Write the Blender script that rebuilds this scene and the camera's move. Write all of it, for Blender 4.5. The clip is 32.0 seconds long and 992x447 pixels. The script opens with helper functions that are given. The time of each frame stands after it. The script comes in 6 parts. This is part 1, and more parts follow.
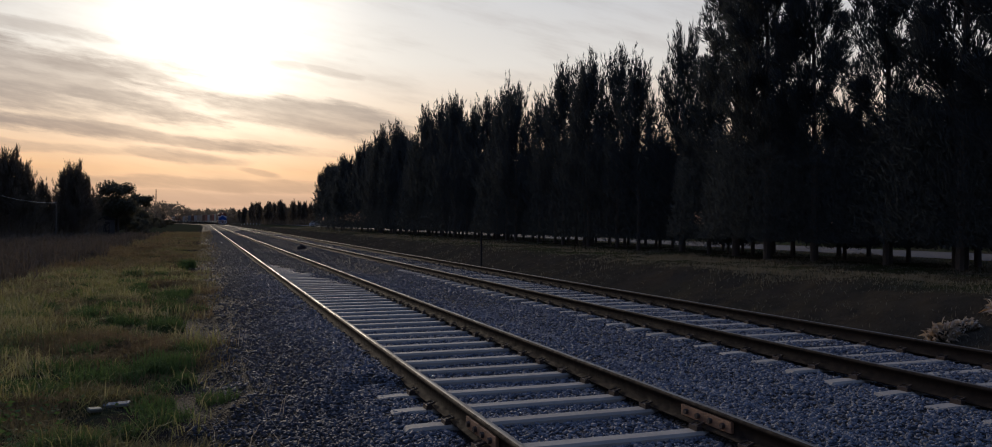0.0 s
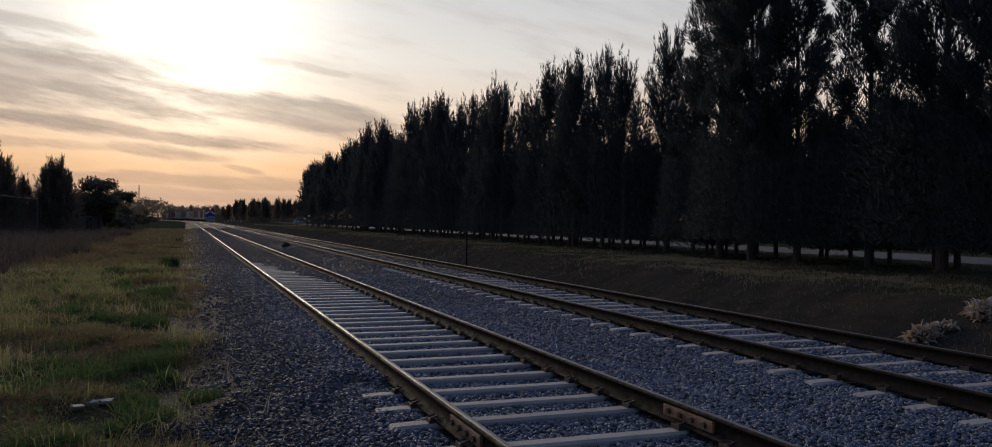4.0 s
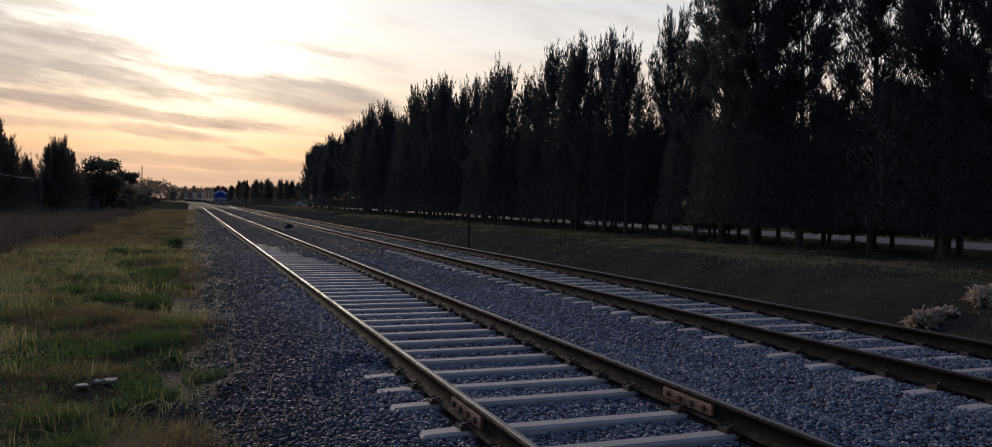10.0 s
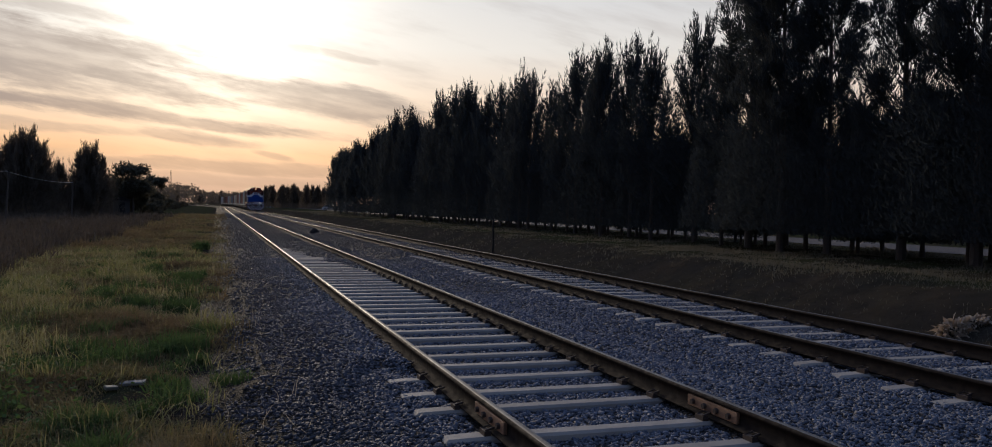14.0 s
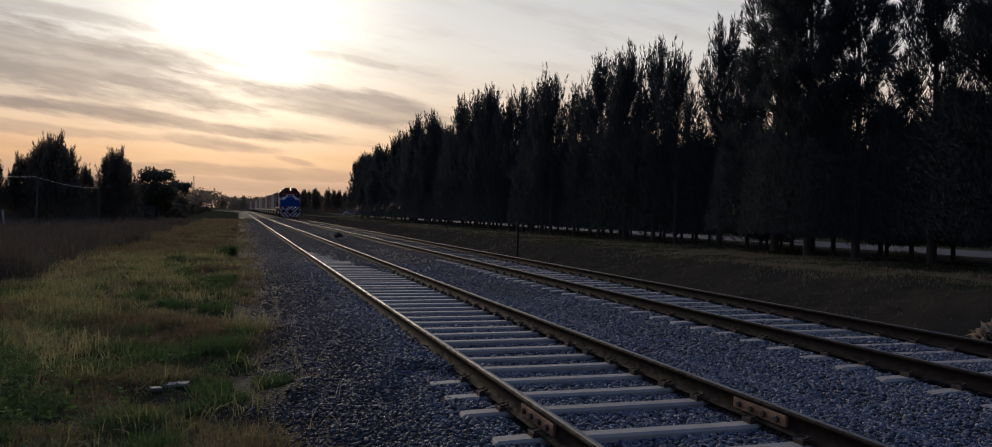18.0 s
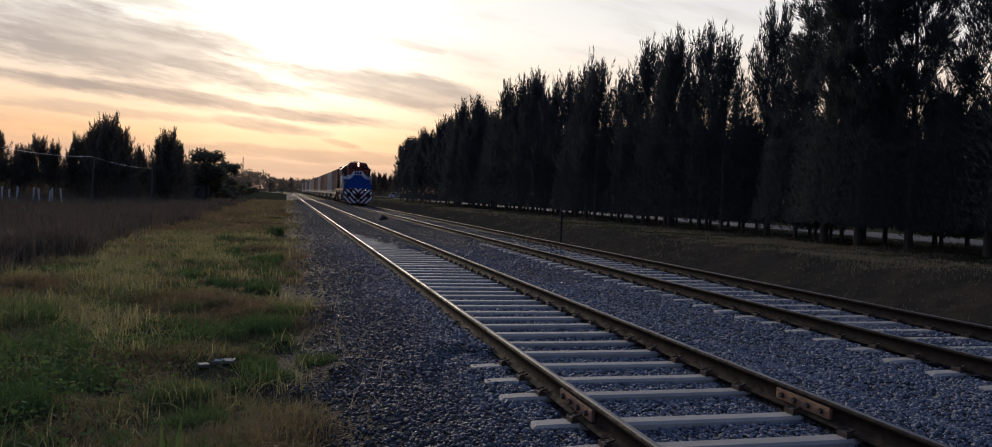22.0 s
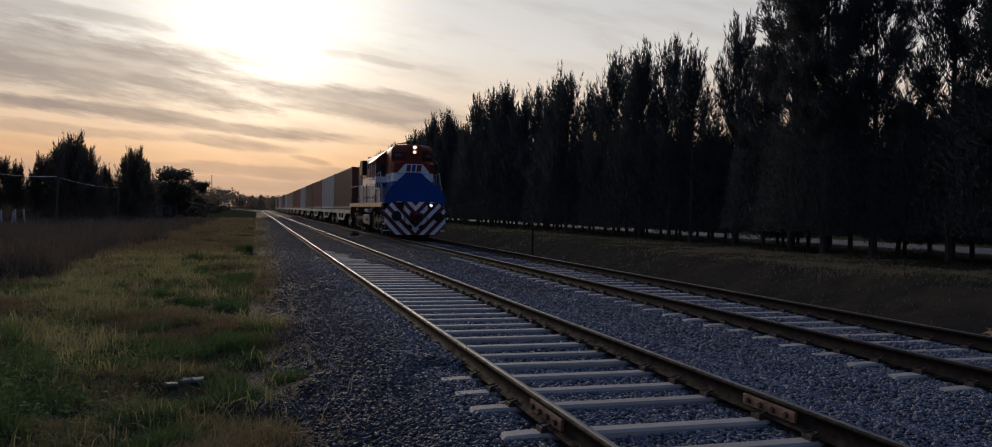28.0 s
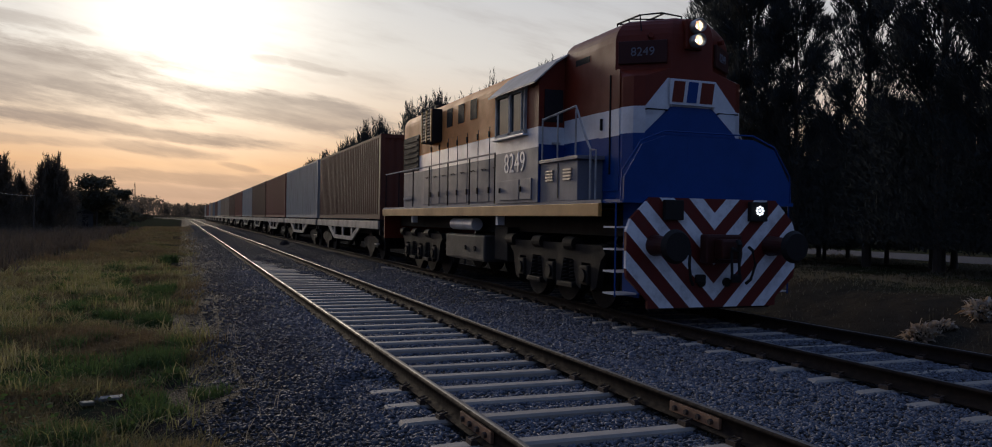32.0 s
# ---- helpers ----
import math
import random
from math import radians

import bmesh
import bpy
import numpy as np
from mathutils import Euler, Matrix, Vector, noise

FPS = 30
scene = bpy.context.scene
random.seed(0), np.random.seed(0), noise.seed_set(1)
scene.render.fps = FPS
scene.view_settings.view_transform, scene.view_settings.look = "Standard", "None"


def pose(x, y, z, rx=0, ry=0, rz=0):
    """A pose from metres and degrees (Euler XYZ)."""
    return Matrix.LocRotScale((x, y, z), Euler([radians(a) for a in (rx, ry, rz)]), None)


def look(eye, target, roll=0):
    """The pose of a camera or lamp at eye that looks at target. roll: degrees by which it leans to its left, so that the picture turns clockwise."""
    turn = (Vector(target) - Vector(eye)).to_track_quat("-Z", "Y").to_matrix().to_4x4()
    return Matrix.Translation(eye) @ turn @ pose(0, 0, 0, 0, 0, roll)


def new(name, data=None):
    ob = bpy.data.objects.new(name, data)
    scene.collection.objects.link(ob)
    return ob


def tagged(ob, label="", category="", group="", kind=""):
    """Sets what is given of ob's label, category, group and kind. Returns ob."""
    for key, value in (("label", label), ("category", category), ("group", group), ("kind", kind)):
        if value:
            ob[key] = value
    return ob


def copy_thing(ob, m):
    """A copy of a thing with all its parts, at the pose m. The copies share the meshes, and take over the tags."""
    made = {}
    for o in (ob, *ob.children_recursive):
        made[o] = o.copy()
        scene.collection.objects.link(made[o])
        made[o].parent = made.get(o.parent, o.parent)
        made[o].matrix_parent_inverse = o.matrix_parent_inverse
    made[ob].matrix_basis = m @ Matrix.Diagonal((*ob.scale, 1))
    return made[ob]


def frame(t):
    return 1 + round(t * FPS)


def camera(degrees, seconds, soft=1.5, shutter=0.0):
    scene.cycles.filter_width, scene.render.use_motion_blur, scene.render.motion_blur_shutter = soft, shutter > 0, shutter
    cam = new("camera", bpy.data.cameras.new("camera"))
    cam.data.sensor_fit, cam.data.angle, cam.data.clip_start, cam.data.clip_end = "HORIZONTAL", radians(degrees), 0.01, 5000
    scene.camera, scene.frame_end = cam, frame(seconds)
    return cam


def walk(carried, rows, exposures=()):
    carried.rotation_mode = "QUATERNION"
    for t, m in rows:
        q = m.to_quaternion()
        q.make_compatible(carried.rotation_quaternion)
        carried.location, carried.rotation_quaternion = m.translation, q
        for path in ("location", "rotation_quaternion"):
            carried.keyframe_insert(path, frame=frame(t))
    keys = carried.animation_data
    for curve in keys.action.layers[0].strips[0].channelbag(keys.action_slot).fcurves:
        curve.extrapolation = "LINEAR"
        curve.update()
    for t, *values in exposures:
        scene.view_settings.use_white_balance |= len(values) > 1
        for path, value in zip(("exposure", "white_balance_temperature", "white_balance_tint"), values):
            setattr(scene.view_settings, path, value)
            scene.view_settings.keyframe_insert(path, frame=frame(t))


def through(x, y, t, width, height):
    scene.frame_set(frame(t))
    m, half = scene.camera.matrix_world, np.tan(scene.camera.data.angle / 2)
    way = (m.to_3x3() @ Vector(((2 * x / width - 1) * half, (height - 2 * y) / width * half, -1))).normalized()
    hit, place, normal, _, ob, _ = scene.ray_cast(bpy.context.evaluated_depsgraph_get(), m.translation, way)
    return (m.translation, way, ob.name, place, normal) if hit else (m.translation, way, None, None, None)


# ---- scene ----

# camera and its way: a hand-held phone beside the line
cam = camera(62.2, 32.0, soft=1.0)
PATH = [
    (0, (-1.88, 0.014, 1.394), (-1.209, 1.899, 1.391), 0.3),
    (0.5, (-1.881, 0.008, 1.395), (-1.208, 1.891, 1.388), 0.1),
    (1, (-1.881, 0.003, 1.397), (-1.206, 1.885, 1.388), 0.0),
    (1.5, (-1.89, 0.008, 1.4), (-1.209, 1.889, 1.39), 0.1),
    (2, (-1.898, -0.006, 1.396), (-1.21, 1.872, 1.386), 0.4),
    (2.5, (-1.892, 0.002, 1.395), (-1.193, 1.876, 1.386), 0.7),
    (3, (-1.887, -0.007, 1.405), (-1.182, 1.865, 1.395), 0.8),
    (3.5, (-1.898, -0.019, 1.404), (-1.193, 1.853, 1.396), 0.8),
    (5.5, (-1.895, -0.029, 1.4), (-1.193, 1.843, 1.4), 0.5),
    (6, (-1.893, -0.02, 1.399), (-1.19, 1.852, 1.398), 0.5),
    (6.5, (-1.886, -0.039, 1.398), (-1.184, 1.834, 1.395), 0.5),
    (7, (-1.885, -0.056, 1.403), (-1.184, 1.817, 1.395), 0.5),
    (7.5, (-1.893, -0.057, 1.4), (-1.194, 1.817, 1.388), 0.6),
    (8, (-1.895, -0.053, 1.399), (-1.198, 1.822, 1.379), 0.8),
    (8.5, (-1.906, -0.043, 1.398), (-1.208, 1.831, 1.369), 0.9),
    (9, (-1.902, -0.036, 1.398), (-1.201, 1.837, 1.36), 0.7),
    (9.5, (-1.905, -0.036, 1.402), (-1.204, 1.837, 1.357), 1.0),
    (10, (-1.898, -0.041, 1.405), (-1.199, 1.833, 1.358), 1.1),
    (10.5, (-1.899, -0.057, 1.404), (-1.202, 1.817, 1.359), 1.1),
    (11, (-1.896, -0.054, 1.409), (-1.202, 1.821, 1.366), 1.2),
    (11.5, (-1.892, -0.058, 1.413), (-1.205, 1.82, 1.373), 1.2),
    (12, (-1.895, -0.044, 1.406), (-1.215, 1.837, 1.372), 1.4),
    (12.5, (-1.899, -0.054, 1.406), (-1.233, 1.832, 1.373), 1.4),
    (13, (-1.901, -0.052, 1.41), (-1.244, 1.837, 1.375), 1.6),
    (13.5, (-1.901, -0.052, 1.41), (-1.252, 1.839, 1.375), 1.5),
    (14, (-1.9, -0.051, 1.406), (-1.257, 1.843, 1.371), 1.3),
    (14.5, (-1.905, -0.047, 1.403), (-1.272, 1.85, 1.371), 1.1),
    (16.5, (-1.916, -0.023, 1.395), (-1.3, 1.879, 1.364), 1.3),
    (17, (-1.937, -0.019, 1.399), (-1.325, 1.885, 1.368), 1.4),
    (17.5, (-2.033, -0.058, 1.394), (-1.423, 1.846, 1.366), 1.3),
    (18, (-2.094, -0.008, 1.385), (-1.497, 1.9, 1.36), 1.2),
    (18.5, (-2.094, -0.045, 1.372), (-1.568, 1.884, 1.34), 1.0),
    (19, (-2.083, -0.046, 1.374), (-1.571, 1.887, 1.334), 1.9),
    (19.5, (-2.074, -0.081, 1.359), (-1.581, 1.856, 1.306), 2.4),
    (20, (-2.087, -0.023, 1.373), (-1.612, 1.919, 1.303), 2.5),
    (20.5, (-2.084, -0.021, 1.381), (-1.609, 1.92, 1.305), 2.6),
    (21, (-2.076, -0.017, 1.381), (-1.602, 1.924, 1.304), 2.3),
    (21.5, (-2.078, -0.008, 1.377), (-1.598, 1.932, 1.304), 2.1),
    (22, (-2.077, -0.007, 1.382), (-1.582, 1.929, 1.317), 2.0),
    (22.5, (-2.075, 0.017, 1.387), (-1.561, 1.949, 1.336), 1.9),
    (23, (-2.061, 0.009, 1.376), (-1.529, 1.937, 1.341), 1.8),
    (23.5, (-2.062, -0.001, 1.373), (-1.523, 1.925, 1.343), 1.7),
    (24, (-2.074, -0.014, 1.37), (-1.538, 1.913, 1.34), 1.7),
    (24.5, (-2.067, -0.007, 1.362), (-1.53, 1.919, 1.327), 1.7),
    (25, (-2.059, -0.044, 1.357), (-1.516, 1.881, 1.317), 1.7),
    (25.5, (-2.06, -0.058, 1.371), (-1.508, 1.863, 1.326), 1.5),
    (27.5, (-2.048, -0.047, 1.371), (-1.492, 1.874, 1.336), 1.0),
    (28, (-2.055, -0.063, 1.371), (-1.495, 1.857, 1.342), 1.1),
    (28.5, (-2.059, -0.071, 1.38), (-1.499, 1.848, 1.357), 1.2),
    (29, (-2.062, -0.047, 1.379), (-1.491, 1.869, 1.364), 1.6),
    (29.5, (-2.053, -0.052, 1.383), (-1.463, 1.859, 1.371), 1.6),
    (30, (-2.054, -0.059, 1.387), (-1.443, 1.845, 1.376), 1.5),
    (30.5, (-2.045, -0.054, 1.393), (-1.418, 1.845, 1.379), 1.4),
    (31, (-2.043, -0.05, 1.394), (-1.399, 1.843, 1.382), 1.3),
    (31.5, (-2.035, -0.047, 1.391), (-1.369, 1.839, 1.381), 1.1),
    (32, (-2.018, -0.056, 1.401), (-1.305, 1.813, 1.393), 0.9),
]
# the phone's own exposure drifts as the bright sky moves in and out of the picture
EXPOSURES = [(0, -0.15, 6240, 10), (3, -0.15, 6240, 10), (6, -0.25, 6240, 10), (9, 0.08, 6240, 10), (12, 0.06, 6240, 10), (14.5, -0.05, 6240, 10), (17, -0.1, 6240, 10), (18, -0.2, 6240, 10), (19.1, 0.48, 6240, 10), (20.3, 0.48, 6240, 10), (21, 0.22, 6240, 10), (22.2, 0.16, 6240, 10), (23, -0.15, 6240, 10), (24, -0.12, 6240, 10), (25, 0.12, 6240, 10), (28, -0.25, 6240, 10), (32, -0.25, 6240, 10)]
walk(cam, [(t, look(eye, target, roll)) for t, eye, target, roll in PATH], EXPOSURES)


# ---- light ----
def srgb(r, g, b):
    """Linear colour from display values."""
    return tuple(c / 12.92 if c <= 0.04045 else ((c + 0.055) / 1.055) ** 2.4 for c in (r, g, b)) + (1.0,)


SUN_DIR = Vector((0.012, 1.0, 0.228)).normalized()


class Nodes:
    """Short calls for building node trees."""

    def __init__(self, tree):
        self.tree = tree
        tree.nodes.clear()

    def add(self, kind):
        return self.tree.nodes.new(kind)

    def link(self, a, b):
        self.tree.links.new(a, b)

    def put(self, socket, value):
        if isinstance(value, bpy.types.NodeSocket):
            self.link(value, socket)
        else:
            socket.default_value = value

    def math(self, op, a, b=0.0, clamp=False):
        n = self.add("ShaderNodeMath")
        n.operation, n.use_clamp = op, clamp
        self.put(n.inputs[0], a)
        self.put(n.inputs[1], b)
        return n.outputs[0]

    def vmath(self, op, a, b=(0, 0, 0)):
        n = self.add("ShaderNodeVectorMath")
        n.operation = op
        self.put(n.inputs[0], a)
        self.put(n.inputs[1], b)
        return n.outputs["Value"] if op in ("DOT_PRODUCT", "LENGTH") else n.outputs[0]

    def span(self, value, a, b, c=0.0, d=1.0, smooth=True):
        n = self.add("ShaderNodeMapRange")
        n.interpolation_type = "SMOOTHSTEP" if smooth else "LINEAR"
        for i, v in enumerate((value, a, b, c, d)):
            self.put(n.inputs[i], v)
        return n.outputs[0]

    def mix(self, f, a, b, blend="MIX"):
        n = self.add("ShaderNodeMix")
        n.data_type, n.blend_type = "RGBA", blend
        self.put(n.inputs[0], f)
        self.put(n.inputs[6], a)
        self.put(n.inputs[7], b)
        return n.outputs[2]

    def noise(self, vector, scale, detail=4.0, rough=0.55, lo=0.0, hi=1.0):
        n = self.add("ShaderNodeTexNoise")
        if vector is not None:
            self.link(vector, n.inputs["Vector"])
        n.inputs["Scale"].default_value = scale
        n.inputs["Detail"].default_value = detail
        n.inputs["Roughness"].default_value = rough
        out = n.outputs["Fac"]
        return self.span(out, lo, hi) if (lo, hi) != (0.0, 1.0) else out

    def ramp(self, f, stops):
        n = self.add("ShaderNodeValToRGB")
        el = n.color_ramp.elements
        while len(el) < len(stops):
            el.new(0.5)
        for e, (p, c) in zip(el, stops):
            e.position, e.color = p, c
        self.link(f, n.inputs[0])
        return n.outputs[0]

    def scaled(self, vector, s):
        return self.vmath("MULTIPLY", vector, s)


# long cloud streaks low in the west: ends as (across, up) slopes, half thickness, weight
STREAKS = [((-0.45, 0.186), (0.045, 0.130), 0.041, 0.92), ((-0.035, 0.140), (0.275, 0.110), 0.023, 0.90), ((-0.40, 0.119), (0.15, 0.080), 0.0095, 1.0),
           ((-0.090, 0.078), (0.045, 0.069), 0.009, 0.85), ((0.035, 0.063), (0.085, 0.053), 0.005, 0.65), ((-0.14, 0.043), (0.20, 0.040), 0.009, 0.70),
           ((-0.35, 0.089), (-0.05, 0.073), 0.007, 0.60), ((0.068, 0.187), (0.125, 0.181), 0.006, 0.45), ((0.100, 0.184), (0.19, 0.172), 0.007, 0.55),
           ((-0.38, 0.226), (-0.08, 0.200), 0.011, 0.60), ((0.12, 0.060), (0.40, 0.045), 0.010, 0.40), ((-0.30, 0.027), (0.22, 0.023), 0.009, 0.45)]


def make_world():
    world = bpy.data.worlds.new("evening_sky")
    world.use_nodes = True
    scene.world = world
    n = Nodes(world.node_tree)
    d = n.add("ShaderNodeTexCoord").outputs["Generated"]
    xyz = n.add("ShaderNodeSeparateXYZ")
    n.link(d, xyz.inputs[0])
    x, y, z = xyz.outputs
    # thin overcast: warm low in the west, pale higher up, blue-grey overhead and in the east
    low = n.ramp(n.span(z, -0.02, 0.5, smooth=False), [
        (0.0, srgb(0.60, 0.46, 0.42)), (0.09, srgb(0.78, 0.62, 0.54)), (0.15, srgb(0.94, 0.725, 0.535)),
        (0.25, srgb(0.96, 0.845, 0.73)), (0.40, srgb(0.94, 0.91, 0.87)), (0.70, srgb(0.82, 0.84, 0.87)), (1.0, srgb(0.64, 0.70, 0.80))])
    east = n.ramp(n.span(z, -0.02, 1.0, smooth=False), [
        (0.0, srgb(0.32, 0.34, 0.42)), (0.3, srgb(0.37, 0.42, 0.55)), (1.0, srgb(0.48, 0.585, 0.79))])
    toward = n.span(n.math("SUBTRACT", y, n.math("MULTIPLY", z, 0.8)), -0.45, 0.9)
    sky = n.mix(toward, east, low)
    # the glow round the veiled sun
    cosine = n.vmath("DOT_PRODUCT", d, tuple(SUN_DIR))
    wide = n.math("POWER", n.math("MAXIMUM", cosine, 0.0), 22.0)
    near = n.math("POWER", n.math("MAXIMUM", cosine, 0.0), 150.0)
    # streaks of cloud with ragged edges
    ahead = n.math("MAXIMUM", y, 0.05)
    px, pz = n.math("DIVIDE", x, ahead), n.math("DIVIDE", z, ahead)
    plane = n.add("ShaderNodeCombineXYZ")
    n.link(px, plane.inputs[0])
    n.link(n.math("ADD", n.math("MULTIPLY", pz, 5.5), n.math("MULTIPLY", px, 0.8)), plane.inputs[1])
    warp = n.noise(plane.outputs[0], 9.0, 9.0, 0.64)
    warp2 = n.noise(plane.outputs[0], 3.5, 3.0, 0.5)
    cloud = None
    for (x0, z0), (x1, z1), half, weight in STREAKS:
        cx, cz, length, slope = (x0 + x1) / 2, (z0 + z1) / 2, (x1 - x0) / 2, (z1 - z0) / (x1 - x0)
        u = n.math("DIVIDE", n.math("SUBTRACT", px, cx), length)
        w = n.math("SUBTRACT", n.math("SUBTRACT", pz, cz), n.math("MULTIPLY", n.math("SUBTRACT", px, cx), slope))
        w = n.math("DIVIDE", n.math("ADD", w, n.math("MULTIPLY", n.math("SUBTRACT", warp2, 0.5), 0.024)), half)
        q = n.math("ADD", n.math("MULTIPLY", u, u), n.math("MULTIPLY", w, w))
        q = n.math("ADD", q, n.math("MULTIPLY", n.math("SUBTRACT", warp, 0.5), 3.6))
        one = n.span(q, 1.45, 0.15, 0.0, weight)
        cloud = one if cloud is None else n.math("MAXIMUM", cloud, one)
    haze = n.math("MULTIPLY", n.noise(plane.outputs[0], 5.0, 6.0, 0.6, 0.42, 0.72), n.math("MULTIPLY", n.span(z, 0.40, 0.15), 0.35))
    inner = n.noise(plane.outputs[0], 6.0, 7.0, 0.62, 0.30, 0.62)
    cloud = n.math("MULTIPLY", cloud, n.math("ADD", 0.55, n.math("MULTIPLY", inner, 0.45)))
    cloud = n.math("MULTIPLY", n.math("MAXIMUM", cloud, haze), n.span(y, 0.3, 0.7))
    sky = n.mix(cloud, sky, n.mix(n.span(z, 0.03, 0.15), srgb(0.64, 0.52, 0.47), srgb(0.64, 0.59, 0.565)))
    glow = n.mix(1.0, n.mix(wide, (0, 0, 0, 1), (0.12, 0.103, 0.07, 1)), n.mix(near, (0, 0, 0, 1), (0.85, 0.78, 0.66, 1)), "ADD")
    sky = n.mix(1.0, sky, n.mix(n.math("MULTIPLY", cloud, 0.88), glow, (0, 0, 0, 1)), "ADD")
    # below the horizon only dull earth
    sky = n.mix(n.span(z, -0.03, -0.005), (0.05, 0.045, 0.04, 1), sky)
    air = n.add("ShaderNodeTexSky")
    air.sky_type, air.sun_disc, air.dust_density = "NISHITA", False, 2.0
    air.sun_elevation, air.sun_rotation = math.asin(SUN_DIR.z), math.atan2(SUN_DIR.x, SUN_DIR.y)
    sky = n.mix(1.0, n.mix(1.0, sky, (9.6, 9.6, 9.6, 1), "MULTIPLY"), n.mix(1.0, air.outputs[0], (0.03, 0.03, 0.03, 1), "MULTIPLY"), "ADD")
    back = n.add("ShaderNodeBackground")
    n.link(sky, back.inputs[0])
    back.inputs[1].default_value = 0.1
    n.link(back.outputs[0], n.add("ShaderNodeOutputWorld").inputs[0])


make_world()
sun = new("sun", bpy.data.lights.new("sun", "SUN"))
sun.data.energy, sun.data.angle, sun.data.color = 2.1, radians(16), (1.0, 0.80, 0.58)
# the disc itself stands a little to the left of the brightest gap in the thin cloud
sun.matrix_world = look((-1.8, 50.0, 10.5), (0, 0, 0))


# ---- materials ----
def material(name, build):
    m = bpy.data.materials.new(name)
    m.use_nodes = True
    n = Nodes(m.node_tree)
    p = n.add("ShaderNodeBsdfPrincipled")
    n.link(p.outputs[0], n.add("ShaderNodeOutputMaterial").inputs[0])
    build(n, p)
    return m


def bump(n, p, height, strength=0.4, distance=0.02):
    b = n.add("ShaderNodeBump")
    b.inputs["Strength"].default_value = strength
    b.inputs["Distance"].default_value = distance
    n.link(height, b.inputs["Height"])
    n.link(b.outputs[0], p.inputs["Normal"])


def plain(name, colour, rough=0.6, metal=0.0, vary=0.35, scale=3.0, fine=40.0, relief=0.15, dirt=(0.10, 0.08, 0.06), coat=0.0, spec=0.5):
    """Paint, steel, wood and the like: a base colour with stains at two scales and a little relief."""

    def build(n, p):
        at = n.add("ShaderNodeTexCoord").outputs["Object"]
        big = n.noise(at, scale, 5.0, 0.6, 0.35, 0.75)
        small = n.noise(at, fine, 4.0, 0.6, 0.3, 0.75)
        c = n.mix(n.math("MULTIPLY", big, vary), (*colour, 1), (*dirt, 1))
        c = n.mix(n.math("MULTIPLY", small, vary * 0.5), c, (*[v * 0.55 for v in colour], 1))
        n.link(c, p.inputs["Base Color"])
        n.link(n.math("ADD", n.math("MULTIPLY", big, 0.2), rough - 0.05, True), p.inputs["Roughness"])
        p.inputs["Metallic"].default_value = metal
        p.inputs["Specular IOR Level"].default_value = spec
        p.inputs["Coat Weight"].default_value = coat
        p.inputs["Coat Roughness"].default_value = 0.22
        bump(n, p, small, relief, 0.01)

    return material(name, build)


def random_tint(n, colours):
    """One of a few colours for each loose piece of a joined mesh."""
    r = n.add("ShaderNodeNewGeometry").outputs["Random Per Island"]
    return n.ramp(r, [(i / max(1, len(colours) - 1), (*c, 1)) for i, c in enumerate(colours)])


def island(name, colours, rough=0.8, relief=0.2, fine=60.0, spec=0.4, soiled=None):
    def build(n, p):
        at = n.add("ShaderNodeTexCoord").outputs["Object"]
        small = n.noise(at, fine, 4.0, 0.6)
        c = n.mix(n.math("MULTIPLY", small, 0.5), random_tint(n, colours), (*[v * 0.5 for v in colours[0]], 1))
        if soiled:
            # older fouled ballast farther along the line, and soil between its stones
            xyz = n.add("ShaderNodeSeparateXYZ")
            n.link(at, xyz.inputs[0])
            along = n.span(n.math("ADD", xyz.outputs[1], n.math("MULTIPLY", n.noise(at, 0.35, 4.0, 0.6), 22.0)), 18.0, 50.0, 0.0, 0.85)
            # the shoulder by the grass is old and earthy
            edge = n.span(n.math("ADD", xyz.outputs[0], n.math("MULTIPLY", n.noise(at, 1.1, 5.0, 0.65), 1.3)), 0.75, -0.55, 0.0, 0.75)
            along = n.math("MAXIMUM", along, edge)
            c = n.mix(along, c, (*soiled, 1))
        n.link(c, p.inputs["Base Color"])
        p.inputs["Roughness"].default_value = rough
        p.inputs["Specular IOR Level"].default_value = spec
        bump(n, p, small, relief, 0.01)

    return material(name, build)


def leaf_material(name, colours, through=0.25, dry=None):
    """Foliage that lets some light through; dry: the colour of withered patches."""

    def build(n, p):
        c = random_tint(n, colours)
        at = n.add("ShaderNodeTexCoord").outputs["Object"]
        c = n.mix(n.noise(at, 0.6, 3.0, 0.6, 0.35, 0.7), c, n.mix(0.5, c, (*colours[-1], 1)))
        if dry:
            c = n.mix(n.noise(at, 0.22, 4.0, 0.6, 0.32, 0.58), c, n.mix(0.78, c, (*dry, 1)))
        n.link(c, p.inputs["Base Color"])
        p.inputs["Roughness"].default_value = 0.8
        p.inputs["Specular IOR Level"].default_value = 0.12
        t = n.add("ShaderNodeBsdfTranslucent")
        n.link(c, t.inputs[0])
        mixed = n.add("ShaderNodeMixShader")
        mixed.inputs[0].default_value = through
        n.link(p.outputs[0], mixed.inputs[1])
        n.link(t.outputs[0], mixed.inputs[2])
        out = [o for o in n.tree.nodes if o.bl_idname == "ShaderNodeOutputMaterial"][0]
        n.link(mixed.outputs[0], out.inputs[0])

    return material(name, build)


